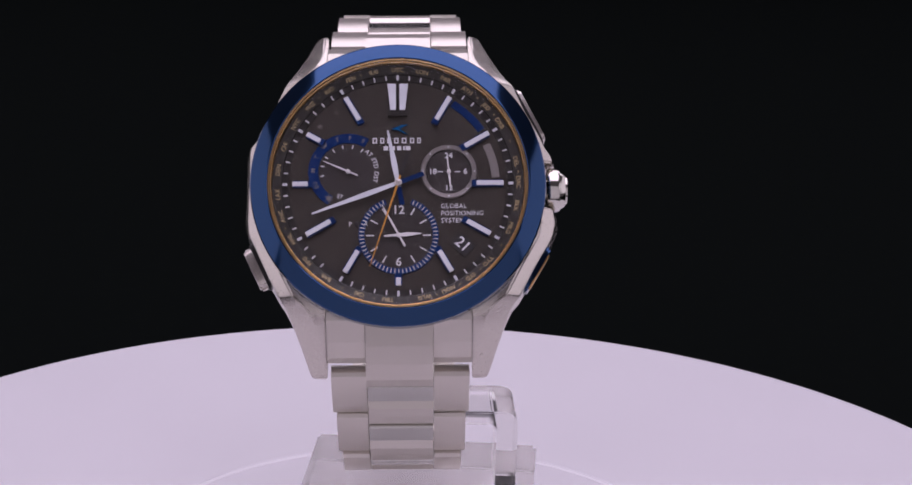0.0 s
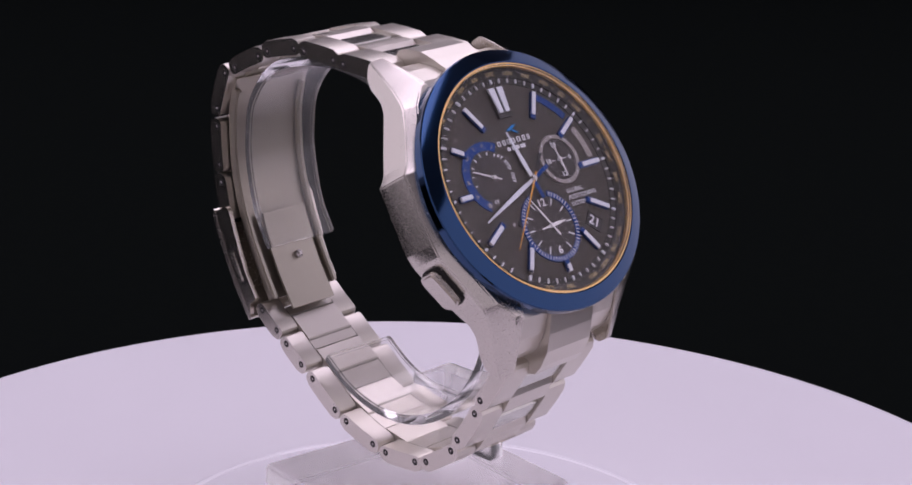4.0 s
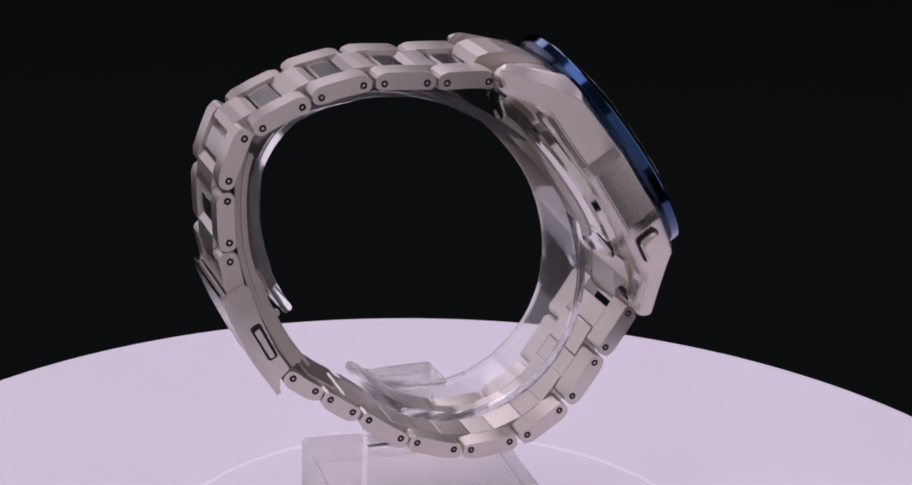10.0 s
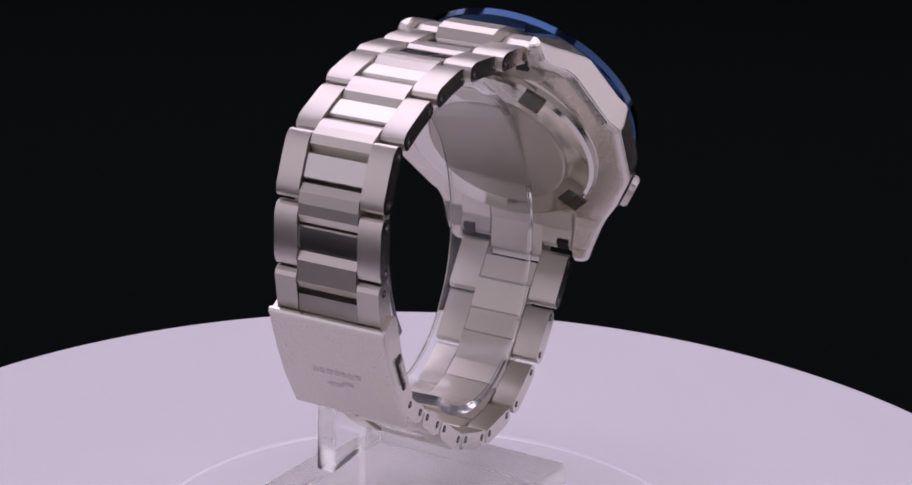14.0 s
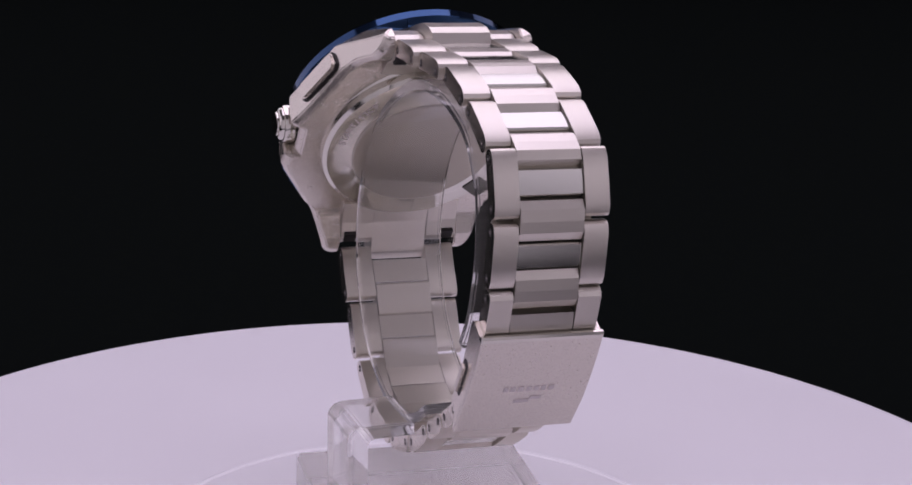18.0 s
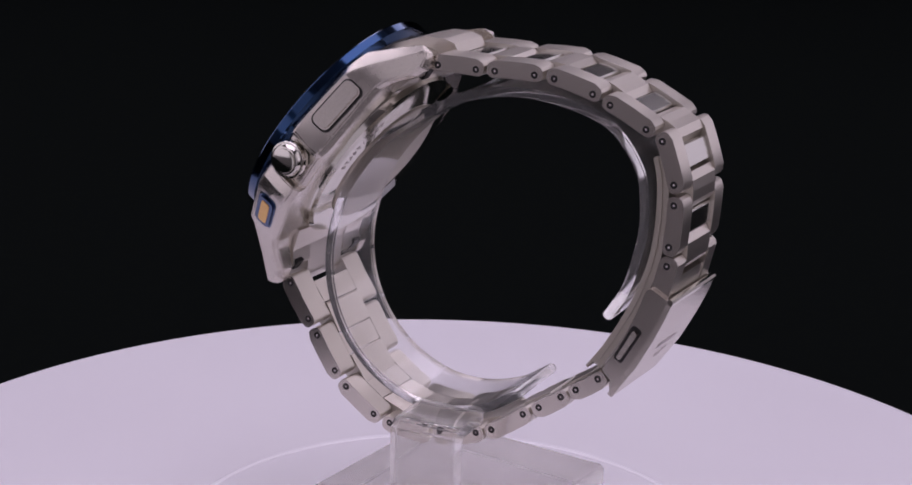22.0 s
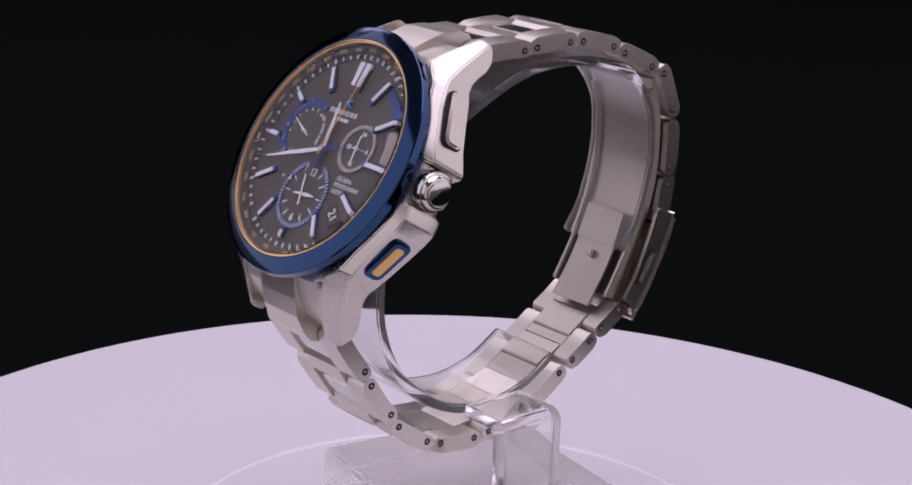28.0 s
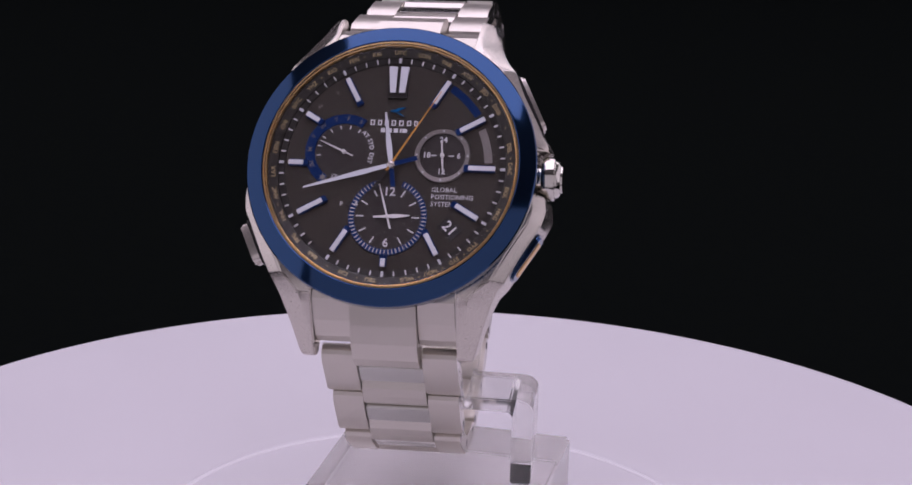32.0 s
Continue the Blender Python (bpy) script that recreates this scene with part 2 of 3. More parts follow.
def display_stand():
    root = tagged(new("display_stand"), "clear acrylic watch stand with a square block foot", "stand")
    bm = bmesh.new()
    box_into(bm, -20.4, 20.4, -19.4, 19.4, 0.2, 15.0)
    bmesh.ops.transform(bm, matrix=Matrix.Translation((0.2, 2.8, 0)) @ Matrix.Rotation(radians(-6.2), 4, "Z"), verts=bm.verts[:])
    part("foot_block", bevelled(bm, 0.6, 2), ACRYLIC, root, "clear acrylic square block")
    bm = bmesh.new()
    side = [(13.4, 15.03), (17.0, 15.03), (17.0, 28.6), (16.7, 29.6), (15.9, 30.4), (14.6, 30.8), (5.2, 30.8), (5.2, 28.4), (12.6, 28.4), (13.4, 27.7)]
    a = [bm.verts.new((x, -3.3, z)) for x, z in side]
    b = [bm.verts.new((x, 9.5, z)) for x, z in side]
    bm.faces.new(a)
    bm.faces.new(b[::-1])
    for i in range(len(side)):
        k = (i + 1) % len(side)
        bm.faces.new((a[i], b[i], b[k], a[k]))
    bmesh.ops.recalc_face_normals(bm, faces=bm.faces[:])
    part("bracket", bevelled(bm, 0.25, 2, 40), ACRYLIC_WORN, root, "bent clear acrylic bracket", 30)
    line = smooth_path([(33.0, 52.6), (36.4, 58.6), (38.6, 66.5), (39.1, 72.5), (38.0, 80.0), (33.0, 86.8), (26.5, 89.8), (17.8, 91.2), (8.8, 90.6), (-0.3, 87.2), (-10.4, 80.7),
                        (-18.9, 70.6), (-22.9, 60.0), (-23.3, 50.1), (-20.3, 41.2), (-14.3, 34.1), (-6.1, 29.8), (2.4, 29.0), (10.5, 31.1), (17.1, 35.3)])
    bm = bmesh.new()
    band(bm, line, 8.0, 1.7)
    bmesh.ops.translate(bm, vec=(-2.0, 0, 0), verts=bm.verts[:])
    part("wrist_ring", bevelled(bm, 0.3, 2, 40), ACRYLIC_WORN, root, "scuffed clear acrylic open ring", smooth=35)
    for ob in root.children:
        ob.visible_shadow = False
    return root


STAND = display_stand()

# ---- the watch ----
WATCH = tagged(new("wrist_watch"), "titanium bracelet watch with blue bezel on an acrylic stand", "watch")
# the head's frame: x to the crown, y to twelve, z out of the glass
HEAD = Matrix(((1, 0, 0, -0.08 * MM), (0, 0.5507, -0.8347, -26.73 * MM), (0, 0.8347, 0.5507, 77.82 * MM), (0, 0, 0, 1)))


def head_part(name, bm, mat, parent=None, label="", smooth=None):
    """A part modelled in the head's frame, under the watch or under one of its parts that has the same frame."""
    return part(name, bm, mat, parent or WATCH, label, smooth, Matrix() if parent else HEAD)


# one row across the flank: y, outer x, crest z, bottom z, height of the facet under the crest, share of the side that leans in
LUG = ((28.0, 12.9, -9.2, -11.2, 1.0), (27.3, 13.3, -8.4, -12.1, 1.5), (25.6, 13.9, -6.7, -12.6, 1.9), (23.6, 14.6, -4.8, -12.0, 2.3), (21.6, 15.4, -2.9, -10.4, 2.6),
       (20.2, 16.0, -1.6, -9.4, 2.9), (18.4, 16.9, -1.25, -8.8, 1.9))
SIX_LUG = [(-y, x + 0.5, z, b, c) for y, x, z, b, c in LUG][::-1]
FLANK_LEFT = (
    (17.0, 17.6, -1.2, -8.8, 1.2), (12.8, 19.7, -1.1, -9.0, 1.1), (8.5, 21.8, -1.1, -9.1, 1.1), (6.7, 23.6, -1.1, -9.1, 1.1), (-5.0, 23.8, -1.1, -9.1, 1.1),
    (-7.2, 23.2, -1.1, -9.1, 1.1), (-8.6, 22.5, -1.1, -9.1, 1.1), (-13.7, 20.2, -1.1, -9.0, 1.1), (-17.2, 18.2, -1.2, -8.8, 1.2))
FLANK_RIGHT = (
    (17.0, 18.0, -1.2, -8.8, 1.2), (13.2, 19.8, -1.1, -9.0, 1.1), (8.4, 22.3, -1.1, -9.2, 1.1), (6.6, 23.5, -1.1, -9.4, 1.1), (4.9, 24.6, -1.3, -9.4, 1.1),
    (4.2, 24.5, -1.3, -9.4, 1.1), (3.7, 22.9, -1.1, -9.4, 1.1), (-2.9, 22.9, -1.1, -9.4, 1.1), (-3.3, 24.5, -1.3, -9.4, 1.1), (-5.7, 24.8, -1.3, -9.4, 1.1),
    (-8.0, 23.8, -1.1, -9.3, 1.1), (-13.0, 20.9, -1.1, -9.1, 1.1), (-17.2, 18.5, -1.2, -8.8, 1.2))


def case_flank(rows, sx):
    """One half of the case with its two lugs, swept from twelve to six."""
    bm = bmesh.new()
    rings = []
    for y, xo, zt, zb, c in (*LUG, *rows, *SIX_LUG):
        h = zt - zb
        xi = 11.2 if abs(y) > 18 else 9.0
        lean = 0.75 if -6 < y < 7 else 0.3 if abs(y) < 16 else 0.0
        bend = zb + h * (0.36 if -6 < y < 7 else 0.5)
        sec = [(xi, zb), (xo - min(1.0, h * 0.3), zb), (xo, zb + min(0.9, h * 0.28)), (xo, min(bend, zt - c - 0.3)), (xo - lean, zt - c),
               (max(xi + 0.6, xo - lean - (1.2 + 0.75 * c)), zt), (xi, zt)]
        rings.append([bm.verts.new((x * sx, y, z)) for x, z in sec])
    n = len(rings[0])
    for a, b in zip(rings, rings[1:]):
        for i in range(n):
            bm.faces.new((a[i], a[(i + 1) % n], b[(i + 1) % n], b[i]))
    bm.faces.new(rings[0])
    bm.faces.new(rings[-1])
    bmesh.ops.recalc_face_normals(bm, faces=bm.faces[:])
    bevelled(bm, 0.2, 2, 14)
    ob = head_part("case_flank", bm, CASE_STEEL, label="satin titanium case flank with two lugs", smooth=30)
    ob.modifiers.new("flat_faces", "WEIGHTED_NORMAL").keep_sharp = True


def case_body():
    bm = bmesh.new()
    lathe(bm, [(0, -9.2), (18.6, -9.2), (19.6, -8.2), (20.8, -7.4), (21.0, -2.8), (20.6, -2.4), (0, -2.4)], 96)
    head_part("case", bm, POLISHED, label="polished titanium middle case", smooth=30)
    case_flank(FLANK_LEFT, -1)
    case_flank(FLANK_RIGHT, 1)


def bezel():
    bm = bmesh.new()
    lathe(bm, [(20.3, -1.7), (21.0, -1.6), (22.3, -0.75), (22.62, -0.5), (22.65, 0.95), (22.5, 1.18), (20.35, 2.05), (20.1, 2.12), (19.95, 2.05), (19.92, -1.0)], 200, True)
    head_part("bezel", bm, BLUE, label="polished blue bezel ring", smooth=22)
    # black ring that paints the shade in the gap under the bezel
    bm = bmesh.new()
    lathe(bm, [(19.8, -2.6), (21.2, -2.6), (21.2, -1.5), (19.8, -1.5)], 128, True)
    head_part("bezel_gap_shade", bm, HOLE_SHADE, label="black ring drawn for the shade under the bezel", smooth=30)
    bm = bmesh.new()
    lathe(bm, [(19.90, 1.3), (19.90, 2.02), (19.62, 2.04), (19.45, 1.62), (19.30, 1.60), (19.12, 1.2), (19.12, 0.95), (19.7, 0.9)], 180, True)
    head_part("inner_ring", bm, GOLD, label="thin gold ring inside the bezel", smooth=30)
    bm = bmesh.new()
    lathe(bm, [(19.11, 1.1), (19.04, 0.98), (17.8, 0.45), (17.7, 0.22), (16.75, 0.12), (16.7, -0.3), (19.11, -0.3)], 180, True)
    head_part("flange", bm, FLANGE, label="black sloping ring with gold city codes", smooth=30)
    bm = bmesh.new()
    lathe(bm, [(0, 2.85), (12, 2.80), (18, 2.66), (19.3, 2.5), (19.55, 2.3), (19.5, 2.06), (19.1, 2.0), (0, 2.0)], 96)
    glass = head_part("crystal", bm, CRYSTAL, label="clear domed sapphire glass", smooth=40)
    glass.visible_shadow = False


CITY = (("UTC", 0), ("LON", 12), ("PAR", 23.9), ("ATH", 35.8), ("JED", 48.1), ("DXB", 58.7), ("DEL", 79.5), ("DAC", 89.9), ("BKK", 101.7), ("HKG", 113.3),
        ("TYO", 132.7), ("SYD", 143.8), ("NOU", 155.9), ("WLG", 167.6), ("TBU", 185.0), ("CXI", 198.6), ("BAR", 216.2), ("PPG", 228.3), ("HNL", 241.5),
        ("ANC", 253.6), ("LAX", 264.6), ("DEN", 276.9), ("CHI", 288.9), ("NYC", 301.3), ("YHZ", 312.7), ("RIO", 324.9), ("FEN", 336.8), ("RAI", 348.4))


def dial():
    bm = bmesh.new()
    lathe(bm, [(0, 0), (17.2, 0), (17.2, -0.5), (0, -0.5)], 128)
    plate = head_part("dial_plate", bm, DIAL, label="charcoal sunray dial plate", smooth=40)
    for word, a in CITY:
        m = Matrix.Rotation(radians(-a), 4, "Z") @ Matrix.Translation((0, 18.35, 0.76)) @ Matrix.Rotation(radians(18.5), 4, "X")
        head_part("city_code", letters(word, 0.95, m, 0.05), GOLD_INK, plate)
    for a in (42, 53.5, 69, 84.7, 122.5, 138, 150, 161.8, 191.5, 207, 247.5, 318.8, 342):
        bm = ring_strip(18.4, 18.65, 0.6, 0.76, a - 0.4, a + 0.4, 3)
        head_part("city_dot", bm, GOLD_INK, plate)
    for i in range(60):
        a = i * 6
        if i % 5 == 0:
            head_part("hour_tick", ring_strip(16.9, 17.65, 0.1, 0.42, a - 0.62, a + 0.62, 3), LUME, plate)
        elif i != 36:
            head_part("minute_tick", ring_strip(16.9, 17.58, 0.1, 0.42, a - 0.28, a + 0.28, 2), INK, plate)
    return plate


def baton(a, r0, r1, w=0.76, blue_to=0.75):
    """An applied hour marker: a blue body with a white bar let into its top."""
    bm = bmesh.new()
    m = Matrix.Rotation(radians(-a), 4, "Z")
    box_into(bm, -w / 2 - 0.17, w / 2 + 0.17, r0 - blue_to, r1 - 0.05, 0, 0.55, m)
    body = head_part("hour_marker", bevelled(bm, 0.12, 2), BLUE_PAINT, label="applied blue and white baton hour marker", smooth=30)
    bm = bmesh.new()
    box_into(bm, -w / 2, w / 2, r0, r1, 0.3, 0.68, m)
    head_part("lume_bar", bevelled(bm, 0.06, 1), LUME, body)


def markers():
    for a, r0 in ((30, 11.9), (60, 11.9), (90, 12.0), (120, 12.1), (150, 12.4), (180, 14.9), (210, 12.3), (240, 11.9), (270, 13.8), (300, 13.8), (330, 11.9)):
        baton(a, r0, 16.15)
    bm = bmesh.new()
    box_into(bm, -1.5, 1.5, 11.0, 16.05, 0, 0.5)
    body = head_part("hour_marker", bevelled(bm, 0.12, 2), FLANGE, label="applied double baton hour marker at twelve", smooth=30)
    for s in (-1, 1):
        bm = bmesh.new()
        prism_into(bm, [(s * 0.28, 11.9), (s * 1.15, 11.9), (s * 1.6, 16.15), (s * 0.28, 16.15)], 0.3, 0.72)
        head_part("lume_bar", bevelled(bm, 0.06, 1), LUME, body)


def at_centre(bm, x, y):
    bmesh.ops.translate(bm, vec=(x, y, 0), verts=bm.verts[:])
    return bm


def sub_dials():
    # lower double-time dial
    cx, cy = 0.05, -8.15
    bm = bmesh.new()
    lathe(bm, [(0, 0.05), (5.15, 0.05), (5.15, 0.02), (0, 0.02)], 72)
    low = head_part("sub_dial", at_centre(bm, cx, cy), SUB_DIAL, label="recessed twelve-hour sub-dial with blue minute ring", smooth=40)
    head_part("blue_ring", at_centre(ring_strip(5.2, 6.1, 0.0, 0.16, 20, 340, 96), cx, cy), BLUE_PAINT, low)
    for i in range(60):
        a = i * 6
        if 22 < a < 338:
            head_part("ring_tick", at_centre(ring_strip(5.3, 5.98, 0.1, 0.20, a - 0.65, a + 0.65, 2), cx, cy), INK, low)
    for i in range(12):
        if i not in (0, 6):
            head_part("hour_line", at_centre(ring_strip(3.7, 4.9, 0.04, 0.12, i * 30 - 1.3, i * 30 + 1.3, 2), cx, cy), INK, low)
    head_part("numeral", letters("6", 1.9, flat(cx, cy - 4.2, 0.1), 0.06, 0.03), INK, low)
    head_part("numeral", letters("12", 1.9, flat(cx, cy + 4.0, 0.1), 0.06, 0.03), INK, low)
    # small 24-hour dial
    cx, cy = 7.78, 1.98
    bm = bmesh.new()
    lathe(bm, [(0, 0.05), (3.7, 0.05), (3.7, 0.02), (0, 0.02)], 72)
    day = head_part("sub_dial", at_centre(bm, cx, cy), SUB_DIAL, label="small 24-hour sub-dial with a grey metal ring", smooth=40)
    bm = bmesh.new()
    lathe(bm, [(3.55, 0.0), (3.6, 0.25), (4.25, 0.32), (4.35, 0.0)], 96)
    head_part("grey_ring", at_centre(bm, cx, cy), GREY_RING, day, smooth=40)
    for i in range(8):
        head_part("ring_dot", at_centre(ring_strip(3.85, 4.08, 0.28, 0.34, i * 45 - 1.6, i * 45 + 1.6, 2), cx, cy), INK, day)
    for word, x, y in (("24", 0, 2.55), ("6", 2.6, 0), ("12", 0, -2.6), ("18", -2.5, 0)):
        head_part("numeral", letters(word, 1.25, flat(cx + x * 0.98, cy + y, 0.1), 0.05, 0.02), INK, day)
    for x0, x1 in ((-1.75, -0.9), (0.95, 1.8)):
        bm = bmesh.new()
        box_into(bm, cx + x0, cx + x1, cy - 0.07, cy + 0.07, 0.04, 0.1)
        head_part("hour_line", bm, INK, day)
    # weekday dial with a blue arc
    cx, cy = -7.65, 2.1
    bm = bmesh.new()
    lathe(bm, [(0, 0.04), (4.5, 0.04), (4.5, 0.02), (0, 0.02)], 72)
    week = head_part("sub_dial", at_centre(bm, cx, cy), SUB_DIAL, label="weekday and mode sub-dial with a blue arc", smooth=40)
    head_part("blue_arc", at_centre(ring_strip(4.6, 6.1, 0.0, 0.14, -150, 32, 64), cx, cy), BLUE_PAINT, week)
    for word, a in (("S", 25), ("F", 3), ("T", -18), ("W", -42), ("T", -65), ("M", -88), ("SU", -114)):
        q = radians(a)
        head_part("letter", letters(word, 0.95, flat(cx + 5.35 * math.sin(q), cy + 5.35 * math.cos(q), 0.16, a), 0.04, 0.01), GREY_RING, week)
    for a in (-100, -78, -56, -34, -12, 10, 32):
        head_part("arc_tick", at_centre(ring_strip(3.7, 4.3, 0.05, 0.12, a - 1.1, a + 1.1, 2), cx, cy), INK, week)
    for word, a in (("AT", 47), ("STD", 72), ("DST", 102)):
        q = radians(a)
        head_part("letter", letters(word, 1.0, flat(cx + 4.3 * math.sin(q), cy + 4.3 * math.cos(q), 0.06, a), 0.04, 0.01), INK, week)
    head_part("letter", letters("ST", 0.95, flat(-8.9, -1.94, 0.06, 15), 0.04), INK, week)
    bm = bmesh.new()
    star = [(0.75 * (1 if i % 2 == 0 else 0.35) * math.sin(i * math.pi / 6) - 10.6, 0.75 * (1 if i % 2 == 0 else 0.35) * math.cos(i * math.pi / 6) - 2.2)
            for i in range(12)]
    prism_into(bm, star, 0.1, 0.2)
    head_part("letter", bm, GREY_RING, week)
    head_part("letter", letters("Y", 0.9, flat(-9.4, 11.6, 0.05, -35), 0.04), GREY_RING, week)
    head_part("letter", letters("N", 0.9, flat(-12.0, 9.4, 0.05, -50), 0.04), GREY_RING, week)


def prints():
    for line, y in (("GLOBAL", -3.55), ("POSITIONING", -4.7), ("SYSTEM", -5.85)):
        bm = letters(line, 1.05, flat(0, y, 0.04), 0.04)
        left = min(v.co.x for v in bm.verts)
        bmesh.ops.translate(bm, vec=(6.55 - left, 0, 0), verts=bm.verts[:])
        head_part("dial_print", bm, INK)
    head_part("dial_print", letters("P", 1.0, flat(-7.3, -6.35, 0.04), 0.04), INK)
    head_part("dial_print", letters("A", 1.0, flat(-4.95, -6.35, 0.32), 0.04), INK)
    bm = bmesh.new()
    lathe(bm, [(0, 0.12), (0.42, 0.12), (0.5, 0.0)], 20)
    head_part("dial_dot", at_centre(bm, -6.1, -6.35), BLACK_WINDOW)
    # maker's mark and emblem as plain shapes
    x = -3.9
    for w in (0.95, 0.85, 0.85, 0.95, 1.0, 0.9, 0.75):
        bm = bmesh.new()
        e = x + w * 0.72
        for x0, x1, y0, y1 in ((x, x + 0.17, 6.62, 7.48), (e - 0.17, e, 6.62, 7.48), (x + 0.17, e - 0.17, 6.62, 6.76), (x + 0.17, e - 0.17, 7.34, 7.48)):
            box_into(bm, x0, x1, y0, y1, 0.02, 0.14)
        head_part("maker_mark", bm, INK, label="plain silver outline of the maker's mark")
        x += w * 1.25
    x = -2.2
    for w in (0.8, 0.85, 0.75, 0.3, 0.85):
        bm = bmesh.new()
        box_into(bm, x, x + w * 0.88, 5.5, 6.15, 0.02, 0.08)
        head_part("maker_mark", bm, INK, label="plain white bar of the maker's mark")
        x += w * 1.25
    for pts in ([(-1.0, 8.9), (0.5, 9.5), (1.6, 9.6), (0.5, 9.05), (0.0, 8.75)], [(-1.0, 8.85), (0.1, 8.7), (0.9, 8.2), (1.5, 8.0), (0.5, 8.75)]):
        bm = bmesh.new()
        prism_into(bm, pts, 0.0, 0.3)
        head_part("emblem", bm, BLUE_BRIGHT, label="small bright blue swoosh emblem")
    # date window
    m = Matrix.Translation((9.75, -9.65, 0)) @ Matrix.Rotation(radians(-133 + 90), 4, "Z")
    bm = bmesh.new()
    box_into(bm, -1.45, 1.45, -1.15, 1.15, 0.0, 0.06, m)
    win = head_part("date_window", bm, BLACK_WINDOW, label="black date window with white numerals")
    for x0, x1, y0, y1 in ((-1.65, 1.65, 1.15, 1.3), (-1.65, 1.65, -1.3, -1.15), (-1.65, -1.45, -1.15, 1.15), (1.45, 1.65, -1.15, 1.15)):
        bm = bmesh.new()
        box_into(bm, x0, x1, y0, y1, 0.0, 0.14, m)
        head_part("window_frame", bm, FLANGE, win)
    head_part("date_numeral", letters("21", 2.3, m @ Matrix.Translation((0, 0, 0.09)), 0.04, 0.02), INK, win)
    # arcs at the two and three o'clock side
    head_part("power_arc", ring_strip(14.9, 16.1, 0.0, 0.10, 33, 56, 32), BLUE_PAINT, label="blue arc scale on the dial")
    head_part("power_arc", ring_strip(14.4, 15.6, 0.0, 0.10, 65, 86, 32), GREY_RING, label="grey arc scale on the dial")


BLUE_BRIGHT = material("bright_blue_emblem", (0.01, 0.16, 0.42), 0.2, 0.8)


def pointer_shape(length, tail, w, tail_w, z, thick, tip_w=0.12):
    bm = bmesh.new()
    prism_into(bm, [(-tip_w, length), (tip_w, length), (w * 0.8, length * 0.35), (w * 0.55, 0.0), (tail_w, -tail), (-tail_w, -tail), (-w * 0.55, 0.0),
                    (-w * 0.8, length * 0.35)], z, z + thick)
    return bevelled(bm, 0.05, 1)


def pointer(name, x, y, angle, bm, mat, label):
    ob = part(name, bm, mat, WATCH, label, 30)
    ob.matrix_basis = HEAD @ mm_pose(x, y, 0) @ pose(0, 0, 0, 0, 0, -angle)
    return ob


def pointers():
    hour = pointer("hour_pointer", 0, 0, -10.3, pointer_shape(8.7, 0.6, 0.56, 0.35, 0.55, 0.12), LUME, "white and silver hour pointer")
    bm = bmesh.new()
    box_into(bm, -0.36, 0.36, -3.5, -0.5, 0.54, 0.66)
    part("tail", bevelled(bm, 0.05, 1), BLUE_PAINT, hour, "blue tail")
    minute = pointer("minute_pointer", 0, 0, -110.3, pointer_shape(14.0, 0.6, 0.5, 0.35, 0.80, 0.12), LUME, "long white minute pointer")
    bm = bmesh.new()
    box_into(bm, -0.36, 0.36, -4.2, -0.5, 0.79, 0.91)
    part("tail", bevelled(bm, 0.05, 1), BLUE_PAINT, minute, "blue tail")
    bm = bmesh.new()
    prism_into(bm, [(-0.05, 14.0), (0.05, 14.0), (0.16, -1.2), (-0.16, -1.2)], 1.05, 1.12)
    second = pointer("second_pointer", 0, 0, 198, bm, ORANGE, "thin orange centre second pointer")
    bm = bmesh.new()
    prism_into(bm, [(-0.2, -1.2), (0.2, -1.2), (0.32, -5.0), (-0.32, -5.0)], 1.04, 1.12)
    part("tail", bm, BLACK_WINDOW, second, "black counterweight tail")
    bm = bmesh.new()
    lathe(bm, [(0, 1.38), (0.3, 1.36), (0.55, 1.2), (0.62, 0.2)], 32)
    head_part("centre_cap", bm, PIN_STEEL, label="round silver centre cap", smooth=40)
    low = pointer("dual_minute_pointer", 0.05, -8.15, -28, pointer_shape(5.4, 2.1, 0.2, 0.16, 0.5, 0.1, 0.06), SILVER, "slim silver dual-time minute pointer")
    pointer("dual_hour_pointer", 0.05, -8.15, 86, pointer_shape(3.5, 2.2, 0.42, 0.12, 0.3, 0.1, 0.06), SILVER, "short silver dual-time hour pointer")
    pointer("day_pointer", 7.78, 1.98, 174.5, pointer_shape(2.95, 2.3, 0.2, 0.1, 0.35, 0.1, 0.05), SILVER, "slim silver 24-hour pointer")
    pointer("weekday_pointer", -7.65, 2.05, -66, pointer_shape(4.2, 1.6, 0.16, 0.1, 0.3, 0.1, 0.05), SILVER, "slim silver weekday pointer")
    for x, y in ((0.05, -8.15), (7.78, 1.98), (-7.65, 2.05)):
        bm = bmesh.new()
        lathe(bm, [(0, 0.68), (0.3, 0.66), (0.34, 0.1)], 20)
        head_part("pointer_cap", at_centre(bm, x, y), SILVER, smooth=40)
    return hour, minute, second, low


